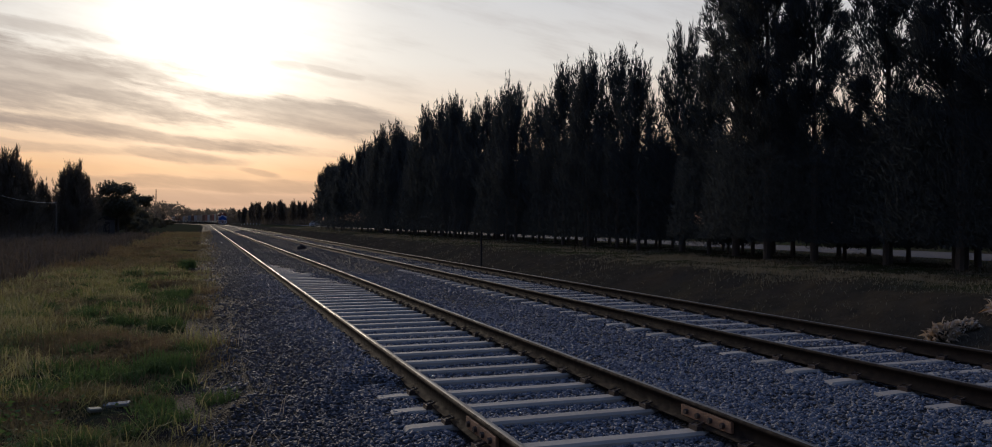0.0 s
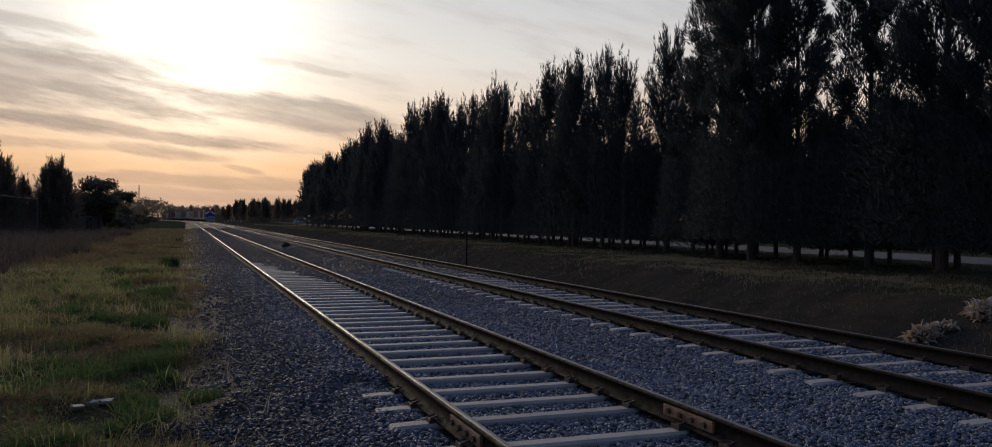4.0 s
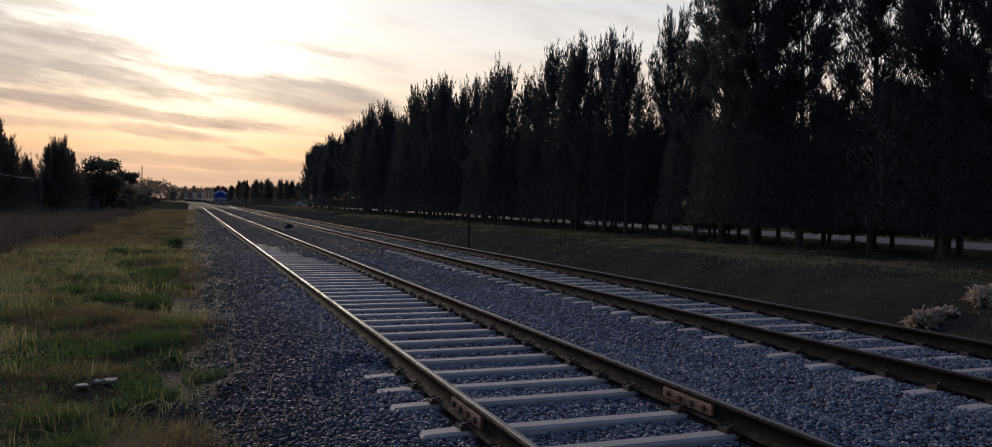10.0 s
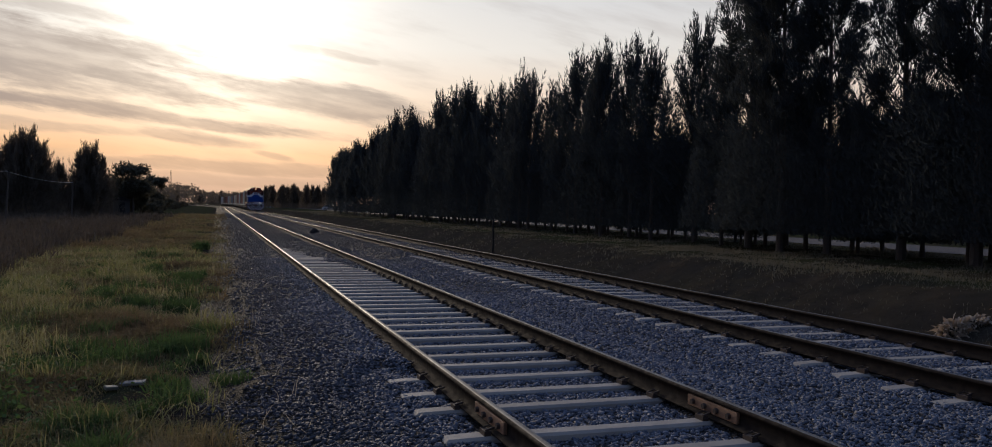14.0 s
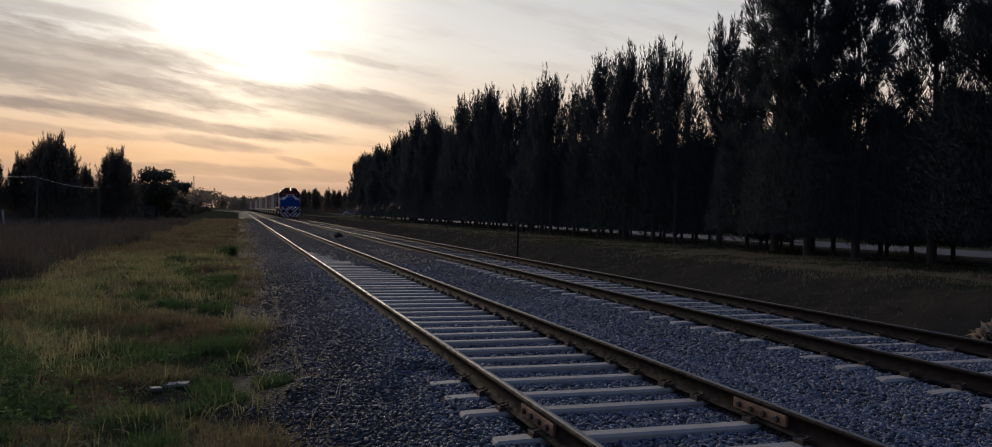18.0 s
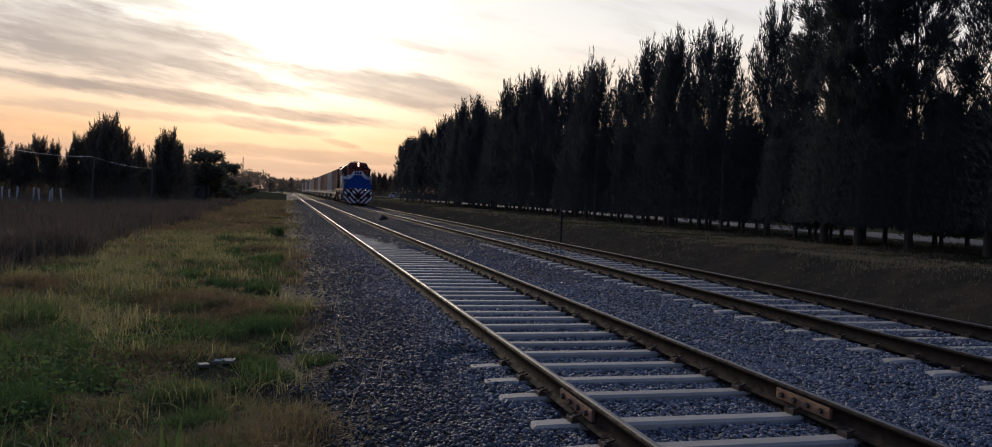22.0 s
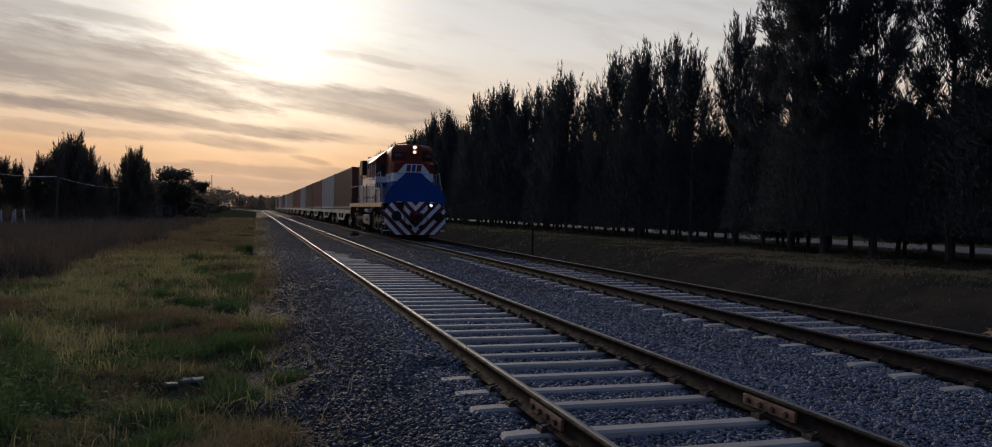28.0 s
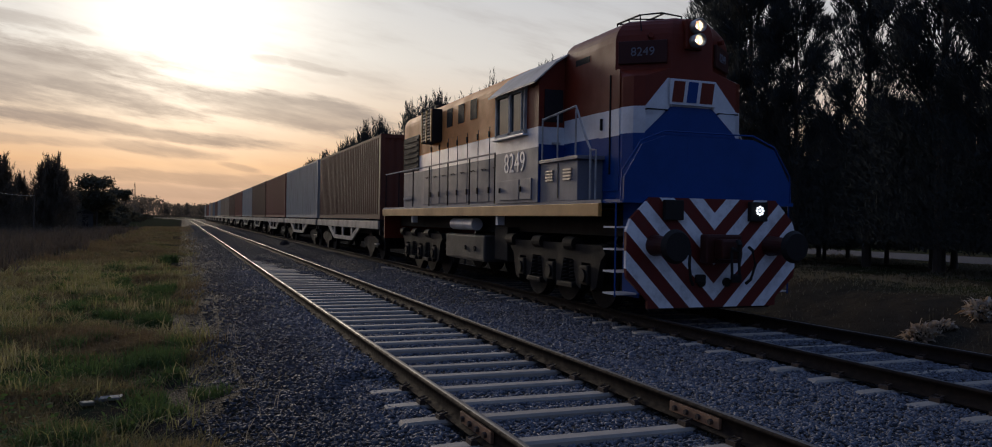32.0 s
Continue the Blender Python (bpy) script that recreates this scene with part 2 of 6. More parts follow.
def earth(n, p):
    """Trodden soil and thin turf; the strip beside the line is greener, the bank across the tracks browner."""
    at = n.add("ShaderNodeTexCoord").outputs["Object"]
    xyz = n.add("ShaderNodeSeparateXYZ")
    n.link(at, xyz.inputs[0])
    big = n.noise(at, 0.35, 5.0, 0.6, 0.38, 0.66)
    mid = n.noise(at, 2.2, 5.0, 0.65, 0.35, 0.7)
    small = n.noise(at, 30.0, 4.0, 0.7)
    turf = n.mix(big, (0.042, 0.052, 0.018, 1), (0.052, 0.042, 0.025, 1))
    soil = n.mix(mid, (0.055, 0.044, 0.034, 1), (0.036, 0.029, 0.023, 1))
    c = n.mix(n.math("MULTIPLY", mid, 0.6), turf, soil)
    bank = n.math("MULTIPLY", n.span(xyz.outputs[0], 7.5, 9.0), n.span(xyz.outputs[0], 13.5, 11.0))
    c = n.mix(n.math("MULTIPLY", bank, 0.85), c, soil)
    # trodden bare soil along the foot of the ballast
    foot = n.span(n.math("ADD", xyz.outputs[0], n.math("MULTIPLY", n.math("SUBTRACT", mid, 0.5), 0.8)), -3.3, -2.2)
    c = n.mix(n.math("MULTIPLY", foot, n.span(xyz.outputs[0], 0.5, 0.0)), c, soil)
    c = n.mix(n.math("MULTIPLY", small, 0.5), c, (0.03, 0.026, 0.018, 1))
    n.link(c, p.inputs["Base Color"])
    p.inputs["Roughness"].default_value = 1.0
    p.inputs["Specular IOR Level"].default_value = 0.0
    bump(n, p, n.math("ADD", small, mid), 0.9, 0.05)


def ballast_bed(n, p):
    at = n.add("ShaderNodeTexCoord").outputs["Object"]
    v = n.add("ShaderNodeTexVoronoi")
    n.link(at, v.inputs["Vector"])
    v.inputs["Scale"].default_value = 19.0
    w = n.add("ShaderNodeTexVoronoi")
    w.feature = "DISTANCE_TO_EDGE"
    n.link(at, w.inputs["Vector"])
    w.inputs["Scale"].default_value = 19.0
    grey = n.mix(v.outputs["Color"], (0.032, 0.033, 0.039, 1), (0.080, 0.082, 0.093, 1))
    gap = n.span(w.outputs["Distance"], 0.0, 0.22)
    big = n.noise(at, 0.8, 4.0, 0.6, 0.4, 0.7)
    c = n.mix(gap, (0.03, 0.028, 0.028, 1), grey)
    c = n.mix(n.math("MULTIPLY", big, 0.35), c, (0.055, 0.046, 0.040, 1))
    # soil creeps over the outer edges
    xyz = n.add("ShaderNodeSeparateXYZ")
    n.link(at, xyz.inputs[0])
    ragged = n.math("ADD", xyz.outputs[0], n.math("MULTIPLY", n.math("SUBTRACT", n.noise(at, 1.6, 6.0, 0.7), 0.5), 1.5))
    c = n.mix(n.span(ragged, -0.75, -1.6), c, n.mix(n.noise(at, 6.0, 4.0), (0.032, 0.026, 0.020, 1), (0.022, 0.020, 0.015, 1)))
    n.link(c, p.inputs["Base Color"])
    p.inputs["Roughness"].default_value = 0.95
    p.inputs["Specular IOR Level"].default_value = 0.1
    bump(n, p, n.math("ADD", n.math("MULTIPLY", gap, 0.8), n.noise(at, 9.0, 3.0)), 1.0, 0.05)


def rail_steel(n, p):
    at = n.add("ShaderNodeTexCoord").outputs["Object"]
    rust = n.noise(at, 14.0, 5.0, 0.65, 0.3, 0.75)
    n.link(n.mix(rust, (0.022, 0.015, 0.011, 1), (0.013, 0.010, 0.009, 1)), p.inputs["Base Color"])
    p.inputs["Specular IOR Level"].default_value = 0.08
    n.link(n.math("ADD", 0.7, n.math("MULTIPLY", rust, 0.3)), p.inputs["Roughness"])
    bump(n, p, rust, 0.3, 0.004)


def rail_top(n, p):
    at = n.add("ShaderNodeTexCoord").outputs["Object"]
    worn = n.noise(n.scaled(at, (30.0, 0.8, 1.0)), 1.0, 4.0, 0.6, 0.35, 0.7)
    n.link(n.mix(worn, (0.18, 0.172, 0.165, 1), (0.095, 0.088, 0.082, 1)), p.inputs["Base Color"])
    p.inputs["Metallic"].default_value = 1.0
    n.link(n.math("ADD", 0.50, n.math("MULTIPLY", worn, 0.2)), p.inputs["Roughness"])


def concrete(n, p):
    at = n.add("ShaderNodeTexCoord").outputs["Object"]
    own = n.add("ShaderNodeObjectInfo").outputs["Random"]
    big = n.noise(at, 4.0, 5.0, 0.6, 0.35, 0.7)
    small = n.noise(at, 55.0, 4.0, 0.7)
    c = n.mix(own, (0.25, 0.215, 0.175, 1), (0.37, 0.32, 0.26, 1))
    c = n.mix(n.math("MULTIPLY", big, 0.45), c, (0.20, 0.17, 0.14, 1))
    c = n.mix(n.math("MULTIPLY", small, 0.35), c, (0.17, 0.155, 0.14, 1))
    n.link(c, p.inputs["Base Color"])
    p.inputs["Roughness"].default_value = 0.75
    p.inputs["Specular IOR Level"].default_value = 0.32
    bump(n, p, small, 0.35, 0.006)


def chevrons(n, p):
    """Maroon and white V stripes painted on a plate."""
    at = n.add("ShaderNodeTexCoord").outputs["Object"]
    xyz = n.add("ShaderNodeSeparateXYZ")
    n.link(at, xyz.inputs[0])
    v = n.math("SUBTRACT", xyz.outputs[2], n.math("MULTIPLY", n.math("ABSOLUTE", xyz.outputs[0]), 1.03))
    f = n.math("FRACT", n.math("DIVIDE", n.math("ADD", v, 5.26), 0.50))
    on = n.span(f, 0.49, 0.475)
    big = n.noise(at, 5.0, 5.0, 0.65, 0.4, 0.75)
    c = n.mix(on, (0.13, 0.018, 0.012, 1), (0.80, 0.81, 0.83, 1))
    c = n.mix(n.math("MULTIPLY", big, 0.35), c, (0.07, 0.045, 0.035, 1))
    n.link(c, p.inputs["Base Color"])
    p.inputs["Roughness"].default_value = 0.5
    p.inputs["Specular IOR Level"].default_value = 0.25


def glowing(name, colour, strength):
    def build(n, p):
        p.inputs["Base Color"].default_value = (*colour, 1)
        p.inputs["Emission Color"].default_value = (*colour, 1)
        p.inputs["Emission Strength"].default_value = strength

    return material(name, build)


def container_paint(name, colour):
    def build(n, p):
        at = n.add("ShaderNodeTexCoord").outputs["Object"]
        own = n.add("ShaderNodeObjectInfo").outputs["Random"]
        big = n.noise(at, 0.9, 5.0, 0.65, 0.4, 0.75)
        runs = n.noise(n.scaled(at, (6.0, 6.0, 0.5)), 2.0, 5.0, 0.65, 0.45, 0.8)
        c = n.mix(own, (*colour, 1), (*[v * 0.85 for v in colour], 1))
        c = n.mix(n.math("MULTIPLY", big, 0.3), c, (*[v * 0.6 for v in colour], 1))
        c = n.mix(n.math("MULTIPLY", runs, 0.55), c, (0.10, 0.055, 0.035, 1))
        n.link(c, p.inputs["Base Color"])
        p.inputs["Roughness"].default_value = 0.65
        p.inputs["Specular IOR Level"].default_value = 0.25

    return material(name, build)


EARTH = material("earth", earth)
BALLAST = material("ballast_bed", ballast_bed)
STONES = island("ballast_stones", [(0.076, 0.083, 0.104), (0.110, 0.118, 0.146), (0.160, 0.170, 0.204), (0.095, 0.101, 0.119), (0.22, 0.225, 0.255)], 0.75, 0.3, spec=0.2, soiled=(0.038, 0.036, 0.038))
RAIL = material("rusty_rail", rail_steel)
RAIL_TOP = material("polished_rail_head", rail_top)
CONCRETE = material("concrete", concrete)
CLIP = plain("rusty_clip", (0.055, 0.034, 0.024), 0.75, 0.2)
GRASS = leaf_material("grass_blades", [(0.070, 0.094, 0.026), (0.130, 0.140, 0.042), (0.22, 0.165, 0.075), (0.053, 0.074, 0.022), (0.34, 0.27, 0.15)], 0.42, (0.15, 0.098, 0.055))
LONG = leaf_material("long_blades", [(0.17, 0.185, 0.05), (0.25, 0.225, 0.085), (0.12, 0.145, 0.04), (0.38, 0.32, 0.17)], 0.5)
REED = leaf_material("dry_scrub", [(0.10, 0.074, 0.056), (0.138, 0.106, 0.074), (0.07, 0.054, 0.043), (0.115, 0.092, 0.062)], 0.25)
STRAW = leaf_material("dead_straw", [(0.11, 0.086, 0.066), (0.15, 0.12, 0.092), (0.08, 0.062, 0.048), (0.20, 0.165, 0.125)], 0.2)
BANK = leaf_material("dull_bank_grass", [(0.128, 0.114, 0.080), (0.165, 0.142, 0.100), (0.10, 0.092, 0.066)], 0.35)
WEED = leaf_material("green_weeds", [(0.066, 0.110, 0.034), (0.112, 0.165, 0.050), (0.05, 0.080, 0.026)], 0.35)
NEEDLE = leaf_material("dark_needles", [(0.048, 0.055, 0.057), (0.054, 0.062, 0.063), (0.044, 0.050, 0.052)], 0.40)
# needles of distant trees, paled and browned: haze put into the leaf colour
HAZED = leaf_material("hazed_needles", [(0.12, 0.098, 0.074), (0.14, 0.115, 0.088), (0.10, 0.084, 0.064)], 0.5)
GUM = leaf_material("gum_leaves", [(0.095, 0.090, 0.06), (0.115, 0.105, 0.07), (0.08, 0.074, 0.052)], 0.3)
BARK = plain("bark", (0.075, 0.058, 0.045), 0.95, 0.0, 0.5, 2.0, 18.0, 0.8)
MAROON = plain("maroon_paint", (0.17, 0.022, 0.007), 0.48, 0.0, 0.35, 1.4, 25.0, 0.06, (0.06, 0.014, 0.008), 0.0, 0.3)
WHITE = plain("white_paint", (0.76, 0.77, 0.79), 0.40, 0.0, 0.35, 1.6, 25.0, 0.06, (0.22, 0.18, 0.15), 0.5)
DARKRED = plain("dark_red_paint", (0.05, 0.010, 0.006), 0.5, 0.0, 0.3, 1.4, 25.0, 0.06, (0.02, 0.008, 0.006), 0.0, 0.3)
BLUE = plain("blue_paint", (0.001, 0.050, 0.235), 0.45, 0.0, 0.30, 1.4, 25.0, 0.06, (0.004, 0.022, 0.10), 0.0, 0.3)
# lower-side blue greyed, its glancing sky sheen put into the colour
GREYBLUE = plain("grey_blue_paint", (0.19, 0.195, 0.225), 0.48, 0.0, 0.40, 1.3, 25.0, 0.08, (0.09, 0.085, 0.09), 0.0, 0.25)
DOORS = plain("dark_blue_grey_paint", (0.075, 0.09, 0.14), 0.5, 0.0, 0.40, 1.3, 25.0, 0.08, (0.05, 0.045, 0.05), 0.0, 0.25)
SILL = plain("ochre_paint", (0.52, 0.25, 0.055), 0.55, 0.0, 0.40, 1.2, 25.0, 0.1, (0.12, 0.08, 0.05))
BLACK = plain("black_grime", (0.016, 0.014, 0.013), 0.75, 0.0, 0.5, 2.5, 30.0, 0.3, (0.030, 0.025, 0.021), spec=0.25)
TANK = plain("grimy_tank", (0.05, 0.045, 0.04), 0.7, 0.1, 0.6, 2.5, 30.0, 0.3, (0.05, 0.04, 0.03))
# tan for the long hood's maroon, with the low sun's shine in the colour
SUNLIT_TAN = plain("sunlit_tan_paint", (0.88, 0.37, 0.115), 0.6, 0.0, 0.4, 1.2, 20.0, 0.06, (0.30, 0.12, 0.05), 0.0, 0.2)
ROOF = plain("pale_roof_paint", (0.46, 0.41, 0.36), 0.5, 0.0, 0.4, 1.2, 20.0, 0.06, (0.2, 0.16, 0.13), 0.0, 0.25)
WIRE = plain("dull_wire", (0.50, 0.48, 0.46), 0.8)
FRAME = plain("grimy_frame", (0.016, 0.014, 0.013), 0.7, 0.0, 0.6, 2.5, 30.0, 0.3, (0.024, 0.019, 0.016), spec=0.15)
STEEL = plain("worn_steel", (0.45, 0.43, 0.41), 0.38, 0.8, 0.3, 3.0, 40.0, 0.1)
GLASS = plain("dark_glass", (0.02, 0.024, 0.028), 0.08, 0.0, 0.1, 2.0, 20.0, 0.0)
CHEVRON = material("chevron_paint", chevrons)
LAMP = glowing("lit_reflector", (1.0, 0.50, 0.26), 1.3)
BULB = glowing("lit_bulb", (1.0, 0.80, 0.60), 300.0)
DITCH = glowing("lit_ditch_lamp", (0.92, 0.96, 1.0), 1.6)
ROADTAR = plain("asphalt", (0.052, 0.052, 0.058), 0.9, 0.0, 0.4, 0.5, 60.0, 0.2, spec=0.1)
RAILING = plain("chipped_railing_paint", (0.46, 0.45, 0.43), 0.8, 0.0, 0.5, 4.0, 40.0, 0.1, (0.1, 0.08, 0.06), spec=0.2)
WAGON = plain("pale_wagon_paint", (0.46, 0.41, 0.33), 0.6, 0.0, 0.6, 1.5, 20.0, 0.15, (0.10, 0.07, 0.05))


# ---- building helpers ----
def part(name, bm, mat, parent=None, label="", smooth=False):
    """Link a bmesh as one mesh object, under a thing or a part."""
    me = bpy.data.meshes.new(name)
    bm.to_mesh(me)
    bm.free()
    me.materials.append(mat)
    if smooth:
        me.polygons.foreach_set("use_smooth", [True] * len(me.polygons))
    ob = new(name, me)
    if parent:
        ob.parent = parent
    return tagged(ob, label)


def mesh_from(name, verts, faces, mat):
    """A joined mesh from arrays: verts (n, 3), faces (m, 3 or 4)."""
    me = bpy.data.meshes.new(name)
    verts, faces = np.asarray(verts, np.float32), np.asarray(faces, np.int32)
    k = faces.shape[1]
    me.vertices.add(len(verts))
    me.vertices.foreach_set("co", verts.ravel())
    me.loops.add(faces.size)
    me.loops.foreach_set("vertex_index", faces.ravel())
    me.polygons.add(len(faces))
    me.polygons.foreach_set("loop_start", np.arange(0, faces.size, k, dtype=np.int32))
    me.polygons.foreach_set("loop_total", np.full(len(faces), k, np.int32))
    me.update(calc_edges=True)
    me.validate()
    me.materials.append(mat)
    return me


def box(bm, x0, x1, y0, y1, z0, z1, bevel=0.0):
    """A box between bounds, added to a bmesh."""
    made = bmesh.ops.create_cube(bm, size=1.0, matrix=Matrix.Translation(((x0 + x1) / 2, (y0 + y1) / 2, (z0 + z1) / 2)) @ Matrix.Diagonal((x1 - x0, y1 - y0, z1 - z0, 1)))
    if bevel:
        edges = list({e for v in made["verts"] for e in v.link_edges})
        bmesh.ops.bevel(bm, geom=edges, offset=bevel, segments=2, affect="EDGES", profile=0.6)
    return bm


def boxed(*args, **kw):
    return box(bmesh.new(), *args, **kw)


def rod(bm, points, radius, sides=8, taper=None):
    """A round bar along a line of points, one closed tube, added to a bmesh."""
    pts = [Vector(p) for p in points]
    rings = []
    for i, p in enumerate(pts):
        way = ((pts[min(i + 1, len(pts) - 1)] - p).normalized() + (p - pts[max(i - 1, 0)]).normalized()).normalized()
        turn = way.to_track_quat("Z", "Y").to_matrix()
        w = taper[i] if taper else radius
        rings.append([bm.verts.new(p + turn @ Vector((w * math.cos(2 * math.pi * k / sides), w * math.sin(2 * math.pi * k / sides), 0))) for k in range(sides)])
    for a, b in zip(rings, rings[1:]):
        # begin each ring where it lies nearest to the one before
        off = min(range(sides), key=lambda o: (a[0].co - b[o].co).length)
        for k in range(sides):
            bm.faces.new((a[k], a[(k + 1) % sides], b[(k + 1 + off) % sides], b[(k + off) % sides]))
    bm.faces.new(rings[0][::-1])
    bm.faces.new(rings[-1])
    return bm


def rods(points, radius, sides=8):
    return rod(bmesh.new(), points, radius, sides)


def disc(bm, centre, axis, radius, depth, sides=24, radius2=None):
    m = Matrix.Translation(centre) @ Vector(axis).to_track_quat("Z", "Y").to_matrix().to_4x4()
    bmesh.ops.create_cone(bm, cap_ends=True, segments=sides, radius1=radius, radius2=radius if radius2 is None else radius2, depth=depth, matrix=m)
    return bm


def discs(*args, **kw):
    return disc(bmesh.new(), *args, **kw)


def prism(bm, outline, way, a, b):
    """A flat outline drawn out along an axis: way 'y' takes (x, z) pairs, 'x' takes (y, z), 'z' takes (x, y)."""
    def place(p, s):
        return {"y": (p[0], s, p[1]), "x": (s, p[0], p[1]), "z": (p[0], p[1], s)}[way]
    lo, hi = [bm.verts.new(place(p, a)) for p in outline], [bm.verts.new(place(p, b)) for p in outline]
    k = len(outline)
    bm.faces.new(lo)
    bm.faces.new(hi[::-1])
    for i in range(k):
        bm.faces.new((lo[i], hi[i], hi[(i + 1) % k], lo[(i + 1) % k]))
    bmesh.ops.recalc_face_normals(bm, faces=bm.faces)
    return bm


def prisms(*args):
    return prism(bmesh.new(), *args)


def thing(name, label, category, group="", kind=""):
    return tagged(new(name), label, category, group, kind)


# ---- plan: two broad-gauge tracks along y, bending to the west far off ----
GAUGE = 1.746
TRACKS = ((0.873, 0.0), (5.03, 0.07))  # centre line and rail height
BEND_Y, BEND_R = 290.0, 1400.0


def on_line(x, s):
    """Place and heading on a line x metres off, s metres along."""
    over = max(0.0, s - BEND_Y)
    return x - over * over / (2 * BEND_R), s, math.degrees(over / BEND_R)


def ground_height(x, y):
    z = np.interp(x, [-60, -9, -6.5, -3, -1.75, -1.0, -0.45, -0.1, 0.1, 1.6, 2.0, 2.7, 3.3, 6.5, 6.9, 7.8, 8.4, 9.4, 9.9, 11.2, 11.9, 13.5, 16, 24, 26, 33, 35, 60],
                  [-0.5, -0.55, -0.50, -0.42, -0.41, -0.255, -0.214, -0.222, -0.240, -0.240, -0.205, -0.19, -0.141, -0.141, -0.175, -0.46, -0.58, -0.60, -0.48, 0.02, 0.10, 0.06, 0.03, 0.05, 0.0, 0.0, 0.1, 0.1])
    return z


def noise2(x, y, scale, seed):
    """Cheap smooth noise on arrays, between -1 and 1."""
    r = np.random.RandomState(seed)
    out = np.zeros(np.broadcast(x, y).shape)
    for k in range(5):
        a, b, c, f = r.uniform(0, 2 * np.pi), r.uniform(0, 2 * np.pi), r.uniform(0, 2 * np.pi), scale * r.uniform(0.6, 1.7)
        out += np.sin((x * math.cos(a) + y * math.sin(a)) * f + b) * np.cos((y * math.cos(a) - x * math.sin(a)) * f * 0.8 + c)
    return out / 2.6


def ramp01(v, a, b):
    t = np.clip((v - a) / (b - a), 0, 1)
    return t * t * (3 - 2 * t)


def cover(x, y):
    """How much higher the ballast lies where it buries the sleepers: all of the near track's past about 27 m, their outer ends sooner."""
    wave = 0.7 * np.sin(x * 5.1 + y * 0.9) + 0.5 * np.sin(y * 2.3 - x * 2.0)
    up = 0.066 * ramp01(y + wave, 31.0 - 7.4 * x, 34.5 - 7.4 * x) * ramp01(x, -0.06, 0.06) * ramp01(x, 1.85, 1.70)
    up = up + 0.070 * ramp01(y + wave, 6.9, 7.9) * ramp01(x, -1.15, -0.75) * ramp01(x, 0.06, -0.06)
    up = up + 0.062 * ramp01(x, 1.68, 1.82) * ramp01(x, 2.7, 2.3)
    up = up + 0.044 * ramp01(y + wave, 23.0, 26.0) * ramp01(x, 3.0, 3.5) * ramp01(x, 4.28, 4.1)
    up = up + 0.018 * ramp01(y + wave, 17.0, 28.0) * ramp01(x, 4.1, 4.28) * ramp01(x, 5.98, 5.8)
    up = up + 0.004 * ramp01(y + wave, 13.5, 11.5) * ramp01(x, 3.6, 3.9) * ramp01(x, 6.5, 6.2)
    return up


def lie(x, y):
    """The height of the ground sheet with its unevenness."""
    rough = np.where((x > -1.4) & (x < 7.2), 0.012, np.where((x > 25.5) & (x < 33.5), 0.0, np.where((x > 8.2) & (x < 14), 0.085, 0.055)))
    shift = np.maximum(0, y - BEND_Y) ** 2 / (2 * BEND_R)
    return ground_height(x + shift, y) + cover(x + shift, y) + rough * noise2(x, y, 1.3, 3) + 0.6 * rough * noise2(x, y, 4.1, 4)


def make_ground():
    xs = np.unique(np.concatenate([np.linspace(-4000, -120, 12), np.linspace(-120, -12, 30), np.linspace(-12, 17, 117), np.linspace(17, 60, 60), np.linspace(60, 4000, 14)]))
    ys = np.unique(np.concatenate([np.linspace(-4000, -20, 8), np.linspace(-20, 1, 16), np.linspace(1, 30, 117), np.linspace(30, 90, 90), np.linspace(90, 700, 120), np.linspace(700, 4500, 16)]))
    gx, gy = np.meshgrid(xs, ys)
    # the soil lies under the ballast, not in it
    along = gx + np.maximum(0, gy - BEND_Y) ** 2 / (2 * BEND_R)
    gz = lie(gx, gy) - 0.07 * ramp01(along, -1.95, -1.6) * ramp01(along, 7.55, 7.2)
    v = np.stack([gx, gy, gz], -1).reshape(-1, 3)
    w = len(xs)
    i, j = np.meshgrid(np.arange(w - 1), np.arange(len(ys) - 1))
    a = (j * w + i).ravel()
    ob = new("ground", mesh_from("ground", v, np.stack([a, a + 1, a + w + 1, a + w], -1), EARTH))
    ob.data.polygons.foreach_set("use_smooth", [True] * len(ob.data.polygons))
    tagged(ob, "uneven ground of thin dry turf and brown soil", "ground", kind="structure")


def strip(name, x0, x1, ys, lift, mat, label, category, nx=2, follow=True):
    """A sheet laid over the ground along the line."""
    xs = np.linspace(x0, x1, nx)
    gy, gx = np.meshgrid(np.asarray(ys, float), xs, indexing="ij")
    if follow:
        gx = gx - np.maximum(0, gy - BEND_Y) ** 2 / (2 * BEND_R)
    v = np.stack([gx, gy, lie(gx, gy) + lift], -1).reshape(-1, 3)
    f = [(j * nx + i, j * nx + i + 1, (j + 1) * nx + i + 1, (j + 1) * nx + i) for j in range(len(ys) - 1) for i in range(nx - 1)]
    return tagged(new(name, mesh_from(name, v, f, mat)), label, category, kind="structure")


FAR_YS = np.concatenate([np.linspace(-15, 40, 240), np.linspace(40.5, 120, 120), np.linspace(122, 640, 130)])
make_ground()
strip("ballast_bed", -2.15, 7.75, FAR_YS, 0.02, BALLAST, "bed of blue-grey crushed stone under both tracks", "ballast", 90)
strip("road", 26.2, 32.8, np.linspace(-60, 640, 90), 0.03, ROADTAR, "straight grey asphalt road beyond the trees", "road", 3)


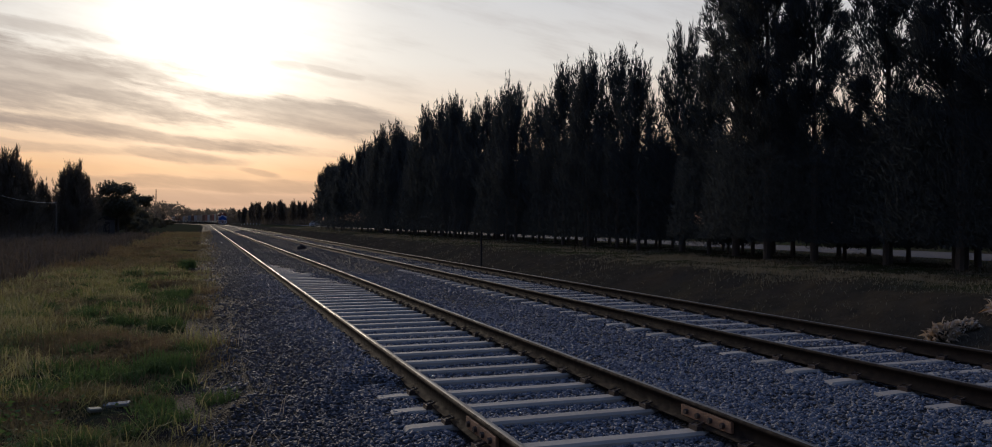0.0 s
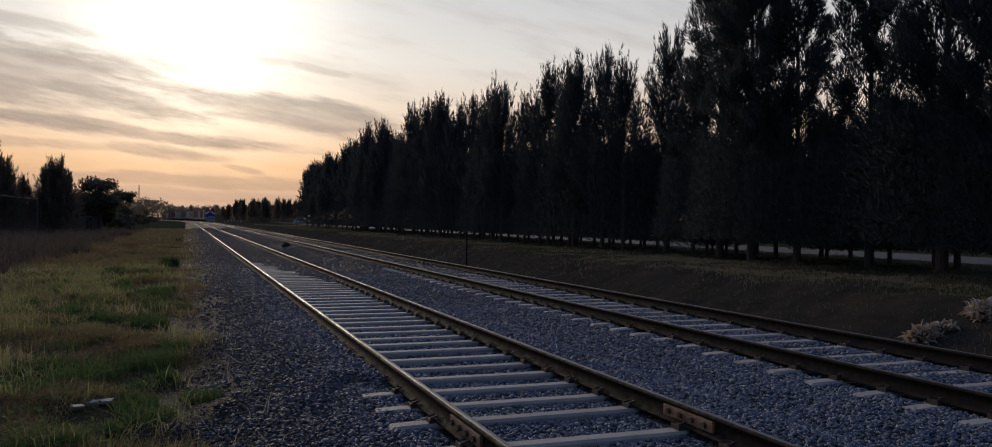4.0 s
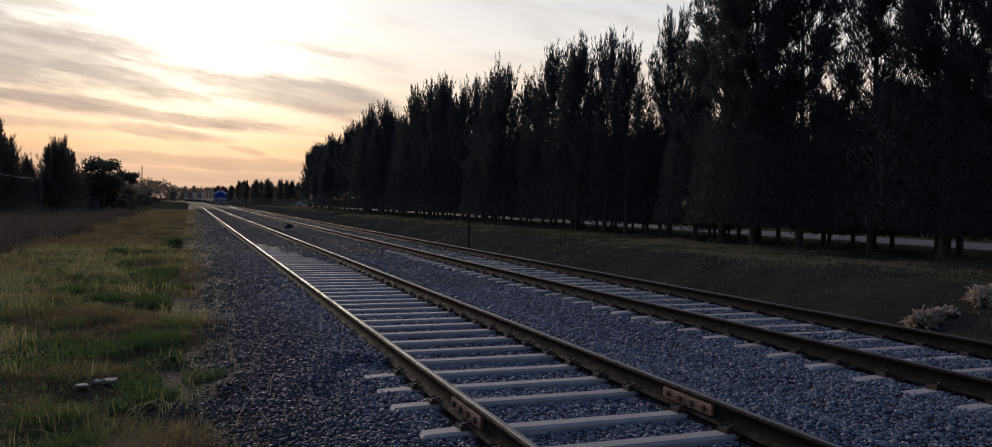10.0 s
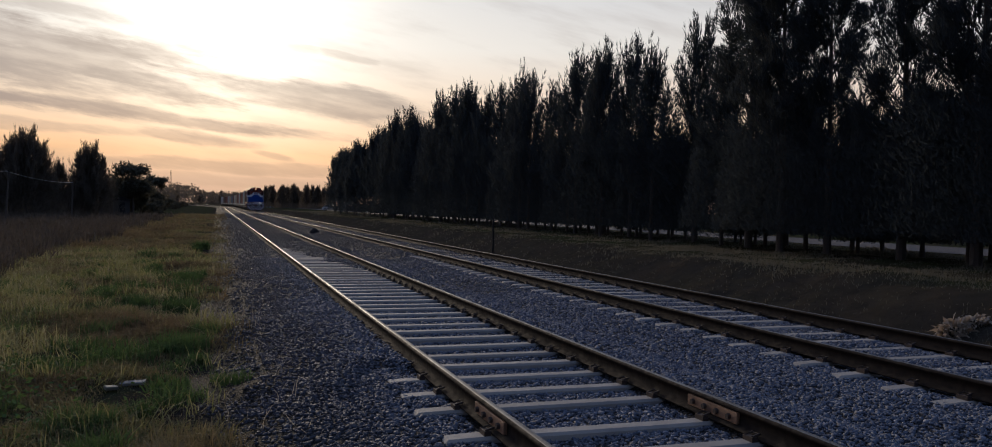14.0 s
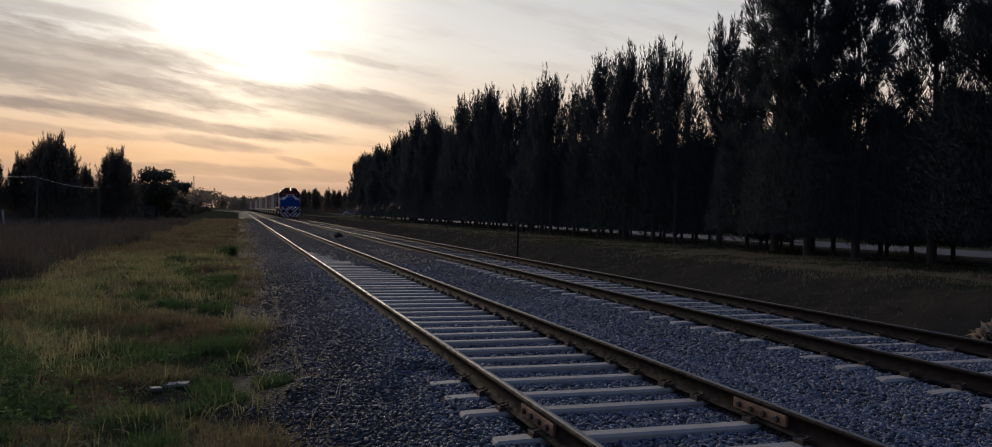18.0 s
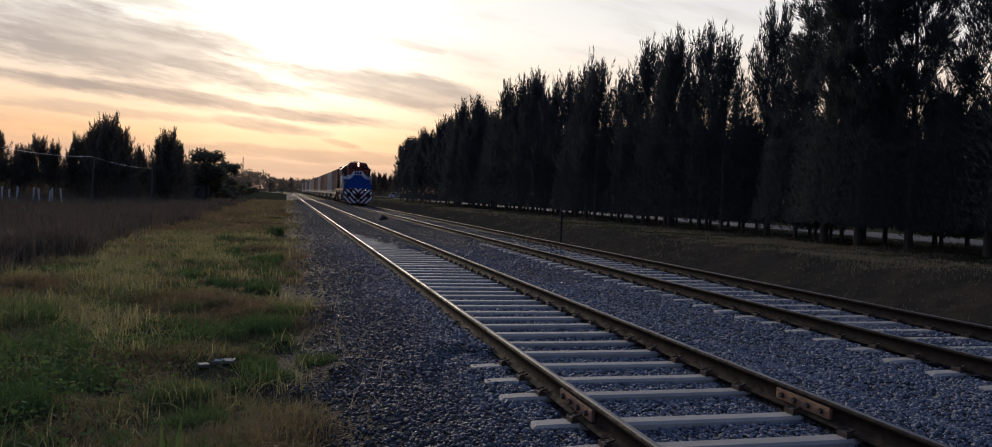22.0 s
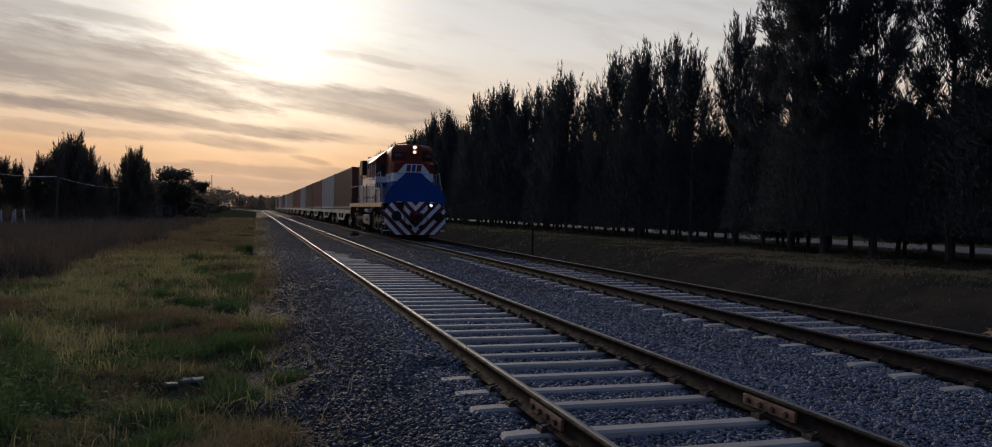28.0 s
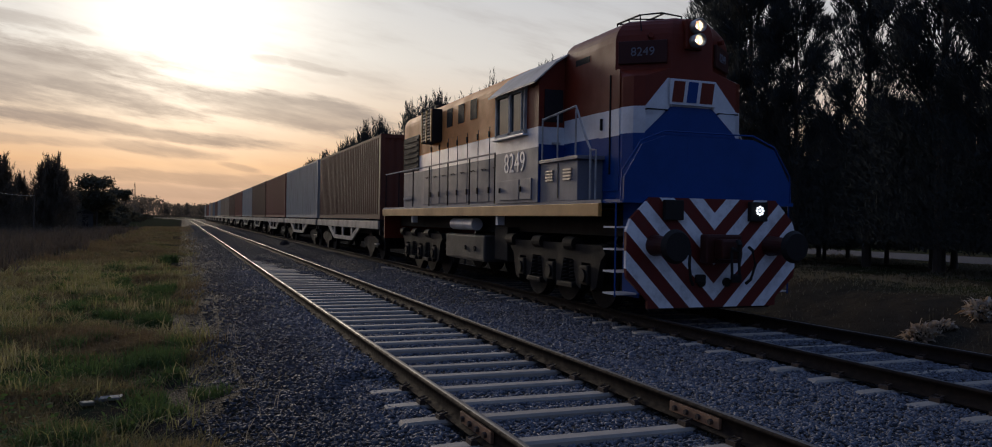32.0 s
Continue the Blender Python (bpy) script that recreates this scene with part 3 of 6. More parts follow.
# ---- tracks ----
RAIL_SHAPE = [(-0.07, 0.0), (0.07, 0.0), (0.07, 0.012), (0.012, 0.032), (0.009, 0.115), (0.036, 0.128), (0.036, 0.146), (0.022, 0.157),
              (-0.022, 0.157), (-0.036, 0.146), (-0.036, 0.128), (-0.009, 0.115), (-0.012, 0.032), (-0.07, 0.012)]


def rail_mesh(name, x, top):
    stations = np.concatenate([np.linspace(-14, 300, 60), np.linspace(305, 640, 68)])
    k = len(RAIL_SHAPE)
    v = [(on_line(x, s)[0] + px, s, top - 0.157 + pz) for s in stations for px, pz in RAIL_SHAPE]
    f = [(j * k + i, j * k + (i + 1) % k, (j + 1) * k + (i + 1) % k, (j + 1) * k + i) for j in range(len(stations) - 1) for i in range(k)]
    me = mesh_from(name, v, f, RAIL)
    me.materials.append(RAIL_TOP)
    me.polygons.foreach_set("material_index", [1 if q % k == 7 else 0 for q in range(len(f))])
    return me


def sleeper_mesh():
    """Pre-stressed concrete sleeper: waisted, with sloped shoulders and a rounded top edge."""
    bm = bmesh.new()
    half = 1.29
    rows = []
    for x, w, h in ((-half, 0.070, -0.035), (-half + 0.03, 0.080, -0.006), (-1.08, 0.082, 0.0), (-0.45, 0.076, -0.004), (0.45, 0.076, -0.004), (1.08, 0.082, 0.0), (half - 0.03, 0.080, -0.006), (half, 0.070, -0.035)):
        rows.append([bm.verts.new(p) for p in ((x, -w - 0.03, -0.2), (x, -w, h - 0.02), (x, -w + 0.02, h), (x, w - 0.02, h), (x, w, h - 0.02), (x, w + 0.03, -0.2))])
    for a, b in zip(rows, rows[1:]):
        for i in range(5):
            bm.faces.new((a[i], a[i + 1], b[i + 1], b[i]))
    bm.faces.new(rows[0][::-1])
    bm.faces.new(rows[-1])
    bmesh.ops.recalc_face_normals(bm, faces=bm.faces)
    me = bpy.data.meshes.new("sleeper")
    bm.to_mesh(me)
    bm.free()
    me.materials.append(CONCRETE)
    return me


def clip_mesh():
    """Spring clip and shoulder that hold the rail foot."""
    bm = bmesh.new()
    box(bm, 0.075, 0.125, -0.055, 0.055, -0.005, 0.032)
    rod(bm, [(0.12, -0.04, 0.03), (0.055, -0.045, 0.047), (0.05, 0.03, 0.047), (0.115, 0.04, 0.035)], 0.009, 6)
    me = bpy.data.meshes.new("rail_clip")
    bm.to_mesh(me)
    bm.free()
    me.materials.append(CLIP)
    return me


SLEEPER, CLIP_MESH = sleeper_mesh(), clip_mesh()
PITCH = 0.575


def make_track(centre, top, label, rows, runs_on=True):
    track = thing("railway_track", label, "railway track", "parallel tracks", "structure")
    for side in (-1, 1):
        ob = new("rail", rail_mesh("rail", centre + side * GAUGE / 2, top))
        ob.parent = track
        tagged(ob, "rusty steel rail with a polished head")
    rnd = random.Random(int(centre * 100))
    base = top - 0.165
    for i, y in enumerate(rows):
        y += rnd.uniform(-0.02, 0.02)
        ob = new("sleeper", SLEEPER)
        ob.parent = track
        ob.matrix_local = pose(centre + rnd.uniform(-0.02, 0.02), y, base + rnd.uniform(-0.006, 0.004), 0, 0, rnd.uniform(-0.7, 0.7))
        if -2 < y < 30:
            for side in (-1, 1):
                for way in (0, 180):
                    c = new("rail_clip", CLIP_MESH)
                    c.parent = track
                    c.matrix_local = pose(centre + side * GAUGE / 2, y, base, 0, 0, way)
    if not runs_on:
        return
    # the far run of sleepers, too small to tell apart
    cube = np.array([(x, y, z) for x in (-1.29, 1.29) for y in (-0.12, 0.12) for z in (-0.1, 0.0)])
    quads = np.array([(0, 1, 3, 2), (4, 6, 7, 5), (0, 4, 5, 1), (2, 3, 7, 6), (0, 2, 6, 4), (1, 5, 7, 3)])
    at = np.array([(*on_line(centre, rows[-1] + i * PITCH)[:2], base) for i in range(1, 800)])
    far = new("distant_sleepers", mesh_from("distant_sleepers", (at[:, None] + cube[None]).reshape(-1, 3),
                                            (quads[None] + 8 * np.arange(len(at))[:, None, None]).reshape(-1, 4), CONCRETE))
    far.parent = track
    tagged(far, kind="stuff")


make_track(*TRACKS[0], "near track of rusty rails on concrete sleepers in ballast", [3.58 - 0.6 * i for i in range(25, 0, -1)] + [3.58, 4.18, 4.78, 5.38] + [6.14 + PITCH * i for i in range(52)], False)
make_track(*TRACKS[1], "far track of rusty rails on concrete sleepers, partly buried", [2.3 + PITCH * i for i in range(-24, 150)])


# ---- loose cover: stones, grass, scrub ----
def make_stones():
    """Crushed stone lying on the ballast bed, thickest where the camera stands."""
    r = np.random.RandomState(5)
    cube = np.array([(1, 0, 0), (-1, 0, 0), (0, 1, 0), (0, -1, 0), (0, 0, 1), (0, 0, -1)], float) * 0.72
    tris = np.array([(0, 2, 4), (2, 1, 4), (1, 3, 4), (3, 0, 4), (2, 0, 5), (1, 2, 5), (3, 1, 5), (0, 3, 5)])
    place = []
    for y0, y1, per in ((-9.0, -2.0, 90), (-2.0, 2.6, 320), (2.6, 8.0, 1250), (8.0, 14.0, 760), (14.0, 24.0, 320), (24.0, 44.0, 100), (44.0, 80.0, 42), (80.0, 130.0, 18)):
        k = int((y1 - y0) * 9.9 * per)
        place.append(np.stack([r.uniform(-2.1, 7.8, k), r.uniform(y0, y1, k)], -1))
    p = np.concatenate(place)
    # the edges thin out
    keep = r.uniform(size=len(p)) < np.clip(np.minimum((p[:, 0] + 1.85 + 0.28 * noise2(p[:, 0] * 0.3, p[:, 1], 1.9, 61)) / 0.85, (8.0 - p[:, 0]) / 0.6), 0, 1)
    # keep clear of the rails and mostly of the sleeper tops
    for c, _ in TRACKS:
        for side in (-1, 1):
            keep &= np.abs(p[:, 0] - c - side * GAUGE / 2) > 0.085
    near = (p[:, 0] < TRACKS[0][0] + 1.32) & (p[:, 0] > TRACKS[0][0] - 1.32)
    phase = (p[:, 1] - 6.14) / PITCH
    on = np.abs(phase - np.round(phase)) * PITCH < 0.068
    on = np.where(p[:, 1] < 5.85, np.min(np.abs(p[:, 1:2] - np.array([[3.58 - 0.6 * i for i in range(21, 0, -1)] + [3.58, 4.18, 4.78, 5.38]])), axis=1) < 0.070, on)
    bare = cover(p[:, 0], p[:, 1]) < 0.03
    keep &= ~(near & on & bare & (r.uniform(size=len(p)) < 0.95))
    far = np.abs(p[:, 0] - TRACKS[1][0]) < 1.32
    phase = (p[:, 1] - 2.3) / PITCH
    on = np.abs(phase - np.round(phase)) * PITCH < 0.085
    keep &= ~(far & on & (r.uniform(size=len(p)) < np.where(p[:, 1] < 13, 0.82, np.where(p[:, 1] < 22, 0.85, 0.65))))
    p = p[keep]
    k = len(p)
    size = (r.uniform(0.015, 0.036, k) * (1 + 0.018 * np.abs(p[:, 1])))[:, None, None] * r.uniform(0.65, 1.25, (k, 1, 3))
    v = (cube[None] + r.uniform(-0.32, 0.32, (k, 6, 3))) * size
    a, b, c = (r.uniform(0, 2 * np.pi, k) for _ in range(3))
    for ang, (i, j) in ((a, (0, 1)), (b, (1, 2)), (c, (0, 2))):
        co, si = np.cos(ang)[:, None], np.sin(ang)[:, None]
        vi, vj = v[:, :, i].copy(), v[:, :, j].copy()
        v[:, :, i], v[:, :, j] = co * vi - si * vj, si * vi + co * vj
    v[:, :, 2] *= 0.7
    v[:, :, 0] += p[:, 0:1]
    v[:, :, 1] += p[:, 1:2]
    v[:, :, 2] += (lie(p[:, 0], p[:, 1]) + 0.024)[:, None]
    f = (tris[None] + 6 * np.arange(k)[:, None, None]).reshape(-1, 3)
    ob = new("ballast_stones", mesh_from("ballast_stones", v.reshape(-1, 3), f, STONES))
    tagged(ob, "loose angular blue-grey ballast stones", "gravel", kind="stuff")


def blades(name, spots, height, width, lean, mat, label, category, seed, segs=2, sink=0.02):
    """Many thin bent blades, joined. spots (k, 2); height and width arrays."""
    r = np.random.RandomState(seed)
    k = len(spots)
    turn, tip = r.uniform(0, 2 * np.pi, k), r.uniform(0, 2 * np.pi, k)
    out = np.abs(r.normal(0, lean, k)) * height
    base = np.stack([spots[:, 0], spots[:, 1], lie(spots[:, 0], spots[:, 1]) - sink], -1)
    side = np.stack([np.cos(turn), np.sin(turn), np.zeros(k)], -1) * (width / 2)[:, None]
    bend = np.stack([np.cos(tip) * out, np.sin(tip) * out, np.zeros(k)], -1)
    up = np.zeros((k, 3))
    up[:, 2] = height
    mid = base + up * 0.55 + bend * 0.30
    top = base + up * (1 - 0.25 * np.minimum(1, out / np.maximum(height, 1e-3)))[:, None] + bend
    v = np.stack([base - side, base + side, mid - side * 0.75, mid + side * 0.75, top], 1).reshape(-1, 3)
    n5 = 5 * np.arange(k)[:, None]
    f = np.concatenate([n5 + np.array([[0, 1, 3]]), n5 + np.array([[0, 3, 2]]), n5 + np.array([[2, 3, 4]])])
    return tagged(new(name, mesh_from(name, v, f, mat)), label, category, kind="stuff")


def edge_of_grass(y):
    return -1.80 + 0.004 * np.clip(y, 0, 60) + 0.12 * np.sin(y * 1.7) + 0.10 * np.sin(y * 0.63 + 1.0) + 0.06 * np.sin(y * 4.3)


def edge_of_scrub(y):
    return -6.9 + 0.35 * np.sin(y * 0.31) + 0.2 * np.sin(y * 1.1 + 2)


def make_grass():
    r = np.random.RandomState(8)
    spots, tall = [], []
    for y0, y1, per in ((-9.0, -1.0, 350), (-1.0, 3.0, 1100), (3.0, 9.0, 4200), (9.0, 16.0, 2200), (16.0, 30.0, 800), (30.0, 60.0, 230), (60.0, 130.0, 50)):
        k = int((y1 - y0) * 6.5 * per)
        y = r.uniform(y0, y1, k)
        x = r.uniform(-7.6, -0.9, k)
        patch = noise2(x, y, 1.1, 21) + 0.6 * noise2(x, y, 3.3, 22)
        inside = np.clip((edge_of_grass(y) - 0.15 + 0.25 * noise2(x, y, 2.3, 62) - x) / (0.8 + 0.03 * np.abs(y)) + 0.3, 0, 1) * np.clip((x - edge_of_scrub(y)) / 0.5 + 0.6, 0, 1)
        keep = r.uniform(size=k) < inside * np.clip(0.60 + 0.55 * patch, 0.14, 1.0)
        spots.append(np.stack([x, y], -1)[keep])
        tall.append((np.clip(0.105 + 0.085 * patch + 0.05 * np.clip(-(x + 4.0) / 2.0, 0, 1.5), 0.03, 0.36) * r.uniform(0.6, 1.5, k) * (1 + 0.006 * np.abs(y)))[keep])
    spots, tall = np.concatenate(spots), np.concatenate(tall)
    far = 1 + np.abs(spots[:, 1]) / 16
    blades("grass", spots, tall, 0.0065 * far * r.uniform(0.7, 1.5, len(spots)), 1.05, GRASS, "short green and yellowing grass on the trackside strip", "grass", 31)
    # longer arching blades, brighter, standing out of the short turf
    k = 84000
    y = 3.2 + 27.0 * r.uniform(0, 1, k) ** 1.7
    x = r.uniform(-7.2, -1.5, k)
    wild = noise2(x, y, 1.4, 27) + 0.5 * noise2(x, y, 3.9, 28) + 0.35 * np.clip(-(x + 3.6), 0, 2)
    keep = (r.uniform(size=k) < np.clip(0.15 + 0.55 * wild, 0.02, 1)) & (x < edge_of_grass(y) - 0.1) & (x > edge_of_scrub(y) - 0.3)
    spots = np.stack([x, y], -1)[keep]
    tall = (np.clip(0.20 + 0.09 * wild, 0.12, 0.45) * r.uniform(0.6, 1.5, k))[keep]
    blades("long_grass", spots, tall, 0.0058 * (1 + spots[:, 1] / 12), 1.35, LONG, "long arching yellow-green grass blades", "grass", 35)
    # dead straw lying on the soil beside the ballast
    k = 7000
    y = 3.0 + 32.0 * r.uniform(0, 1, k) ** 1.6
    x = r.normal(-1.95, 0.26, k)
    keep = (x < -1.5) & (r.uniform(size=k) < np.clip(0.55 + 0.5 * noise2(x, y, 1.5, 63), 0.05, 1))
    spots = np.stack([x, y], -1)[keep]
    blades("dead_straw", spots, r.uniform(0.02, 0.085, len(spots)), 0.005 * (1 + spots[:, 1] / 12), 2.2, STRAW, "dead straw and dry stalks on the soil beside the ballast", "straw", 36)
    # rank tufts
    spots, tall = [], []
    more = [(-2.0 - 4.6 * r.uniform(), 4.5 + 28 * r.uniform() ** 1.3, 0.10 + 0.26 * r.uniform(), 0.12 + 0.20 * r.uniform(), 190) for _ in range(190)]
    for cx, cy, rad, h, k in TUFTS + more:
        a, q = r.uniform(0, 2 * np.pi, k), np.sqrt(r.uniform(0, 1, k)) * rad
        spots.append(np.stack([cx + q * np.cos(a), cy + q * np.sin(a)], -1))
        tall.append(h * r.uniform(0.5, 1.1, k))
    spots, tall = np.concatenate(spots), np.concatenate(tall)
    blades("grass_tufts", spots, tall, 0.008 * (1 + spots[:, 1] / 18), 0.7, WEED, "dark green rank tufts standing in the short grass", "grass tufts", 32)


TUFTS = [(-2.45, 33.0, 0.30, 0.42, 420), (-2.45, 14.4, 0.28, 0.30, 420), (-2.3, 10.6, 0.35, 0.30, 520), (-2.9, 10.2, 0.45, 0.26, 520),
         (-2.05, 11.7, 0.2, 0.22, 240), (-3.6, 15.0, 0.5, 0.2, 420), (-3.4, 18.5, 0.6, 0.22, 420), (-2.4, 21.0, 0.3, 0.28, 300),
         (-2.9, 7.2, 0.35, 0.2, 420), (-4.0, 8.0, 0.5, 0.22, 520), (-2.2, 7.9, 0.25, 0.18, 300), (-4.6, 9.0, 0.6, 0.42, 700), (-5.4, 11.0, 0.7, 0.5, 700),
         (-5.2, 7.8, 0.6, 0.5, 600), (-4.3, 6.9, 0.5, 0.36, 520), (-1.75, 8.6, 0.2, 0.2, 200), (-4.4, 13.0, 0.6, 0.25, 420)]


def make_scrub():
    r = np.random.RandomState(9)
    spots, tall = [], []
    for y0, y1, x0, per in ((9.0, 25.0, -22, 120), (25.0, 60.0, -45, 42), (60.0, 110.0, -75, 14)):
        k = int((y1 - y0) * -x0 * per)
        y, x = r.uniform(y0, y1, k), r.uniform(x0, -6.0, k)
        clump = noise2(x, y, 0.9, 23) + 0.5 * noise2(x, y, 2.4, 24)
        keep = r.uniform(size=k) < np.clip((edge_of_scrub(y) - x) / 0.9 + 0.15, 0, 1) * np.clip(0.65 + 0.4 * clump, 0.2, 1)
        spots.append(np.stack([x, y], -1)[keep])
        tall.append((np.clip(0.62 + 0.26 * clump, 0.25, 1.15) * r.uniform(0.55, 1.25, k))[keep])
    spots, tall = np.concatenate(spots), np.concatenate(tall)
    blades("scrub", spots, tall, 0.016 * (1 + spots[:, 1] / 22), 0.65, REED, "tall dry brown weeds and reeds in the low ground", "scrub", 33)


def make_bank_grass():
    r = np.random.RandomState(10)
    spots, tall = [], []
    for y0, y1, per in ((5.0, 30.0, 190), (30.0, 80.0, 45), (80.0, 180.0, 9)):
        k = int((y1 - y0) * 17.5 * per)
        y, x = r.uniform(y0, y1, k), r.uniform(7.6, 25.0, k)
        patch = noise2(x, y, 0.8, 25) + 0.5 * noise2(x, y, 2.9, 26)
        steep = np.where((x > 9.2) & (x < 11.4), 0.35, 1.0)
        keep = r.uniform(size=k) < np.clip(0.5 + 0.5 * patch, 0.05, 1) * steep
        spots.append(np.stack([x, y], -1)[keep])
        tall.append((np.clip(0.08 + 0.05 * patch, 0.03, 0.2) * r.uniform(0.6, 1.5, k))[keep])
    spots, tall = np.concatenate(spots), np.concatenate(tall)
    blades("bank_grass", spots, tall, 0.009 * (1 + spots[:, 1] / 16), 1.0, BANK, "thin dull grass on the bank by the trees", "grass", 34)


# ---- trees ----
def tree_parts(seed, height, spread, leaves, leaf, low=0.8, boughs=46, thick=0.42, solid=0.6, close=1.0, mat=None, clumps=0):
    """A casuarina: a tapered trunk, rising boughs that end in feathery sprays with gaps between them, and a close dark skirt
    up to the share `solid` of its height."""
    r = np.random.RandomState(seed)
    bm = bmesh.new()
    bend = r.normal(0, 0.012, 2)
    def stem(z):
        t = z / height
        return np.array([bend[0] * height * t * t, bend[1] * height * t * t, z])
    rod(bm, [tuple(stem(z)) for z in np.linspace(0, height * 0.95, 7)], 0.1, 9, [max(0.12, 0.0128 * height) * (1 - 0.93 * k / 6) for k in range(7)])
    limbs = bmesh.new()
    sprays = []  # foot, way, length, thickness
    for b in range(boughs):
        f = (b + r.uniform(0, 1)) / boughs
        z = height * (0.20 + 0.72 * f)
        ang, rise = b * 2.399 + r.uniform(-0.6, 0.6), math.radians(r.uniform(32, 52) + 30 * f)
        across = (0.28 + (spread - 0.28) * (1.0 - f) ** (0.85 if clumps else 0.75)) * r.uniform(0.65, 1.1)
        reach = min(across / math.cos(rise), 3.2 - 1.2 * f)
        way = np.array([math.cos(ang) * math.cos(rise), math.sin(ang) * math.cos(rise), math.sin(rise)])
        foot = stem(z)
        rod(limbs, [tuple(foot), tuple(foot + way * reach * 0.5 - np.array([0, 0, 0.06])), tuple(foot + way * reach * 0.95)], 0.03, 5, [0.03 * height / 12, 0.02, 0.007])
        sprays.append((foot + way * reach * 0.28, way, reach * 0.80, thick * r.uniform(0.75, 1.2) * (1 - 0.4 * f) * (0.45 if clumps else 1.0)))
        if clumps:
            # open crown: tight tufts along the outer bough, with sky between them
            for _ in range(clumps):
                tip = way * 0.8 + np.array([0, 0, 0.5]) + r.normal(0, 0.45, 3)
                at = foot + way * reach * r.uniform(0.30, 1.0) + r.normal(0, 0.10, 3)
                sprays.append((at, tip / np.linalg.norm(tip), r.uniform(0.40, 0.80), thick * r.uniform(0.55, 0.9)))
            continue
        for _ in range(4):
            tip = way * 0.22 + np.array([0, 0, 1.0]) + r.normal(0, 0.16, 3)
            sprays.append((foot + way * reach * r.uniform(0.30, 0.95), tip / np.linalg.norm(tip), r.uniform(0.8, 1.6) * (1 + 0.4 * f), thick * r.uniform(0.30, 0.52) * (1 - 0.35 * f)))
    sprays.append((stem(height * 0.86), np.array([0, 0, 1.0]), height * 0.14, thick * 0.7))
    foot = np.array([q[0] for q in sprays])
    ways = np.array([q[1] for q in sprays])
    tall = np.array([q[2] for q in sprays])
    fat = np.array([q[3] for q in sprays])
    weight = tall * fat
    k = r.choice(len(sprays), leaves, p=weight / weight.sum())
    s = r.uniform(0, 1, leaves)
    rad = fat[k] * np.sin(np.pi * np.clip(s * 0.80 + 0.20, 0, 1)) ** 0.7 * np.sqrt(r.uniform(0, 1, leaves))
    d = r.normal(0, 1, (leaves, 3))
    d -= ways[k] * (d * ways[k]).sum(1, keepdims=True)
    d /= np.linalg.norm(d, axis=1)[:, None]
    c = foot[k] + ways[k] * (s * tall[k])[:, None] + d * rad[:, None]
    way = ways[k] + d * 0.25 + np.array([0, 0, 0.22]) + r.normal(0, 0.17, (leaves, 3))
    size = leaf * r.uniform(0.6, 1.4, leaves)
    # the close skirt
    m = int(close * leaves * 0.20)
    ang, q = r.uniform(0, 2 * np.pi, m), np.sqrt(r.uniform(0, 1, m))
    lump = 1 + 0.14 * np.sin(3 * ang + seed) + 0.10 * np.sin(7 * ang + 2 * seed)
    edge = height * solid * (1 + 0.10 * np.sin(4 * ang + seed * 1.7))
    h = low + (edge - low) * r.uniform(0, 1, m) ** 1.1
    wide = spread * lump * (0.95 - 0.62 * (h / height)) * q
    c = np.concatenate([c, np.stack([wide * np.cos(ang), wide * np.sin(ang), h], -1)])
    way = np.concatenate([way, np.stack([np.cos(ang) * 0.5, np.sin(ang) * 0.5, np.full(m, 0.6)], -1) + r.normal(0, 0.4, (m, 3))])
    size = np.concatenate([size, leaf * 0.85 * r.uniform(0.6, 1.3, m)])
    way /= np.linalg.norm(way, axis=1)[:, None]
    side = np.cross(way, r.normal(0, 1, way.shape))
    side /= np.linalg.norm(side, axis=1)[:, None]
    ll = size[:, None]
    c[:, 2] = np.maximum(c[:, 2], low * 0.9)
    v = np.stack([c - side * ll * 0.10, c + side * ll * 0.10, c + way * ll * 1.4], 1).reshape(-1, 3)
    crown = mesh_from("crown", v, np.arange(3 * len(c)).reshape(-1, 3), mat or NEEDLE)
    return as_mesh("trunk", bm), crown, as_mesh("branching", limbs)


def as_mesh(name, bm, mat=None):
    me = bpy.data.meshes.new(name)
    bm.to_mesh(me)
    bm.free()
    me.materials.append(mat or BARK)
    return me


def plant(name, meshes, label, category, group, place, scale=1.0, turn=0.0):
    root = thing(name, label, category, group)
    root.matrix_basis = pose(*place, 0, 0, turn) @ Matrix.Scale(scale, 4)
    for nm, me in zip(("trunk", "crown", "branching"), meshes):
        ob = new(nm, me)
        ob.parent = root
        if nm == "branching":
            tagged(ob, kind="stuff")
    return root


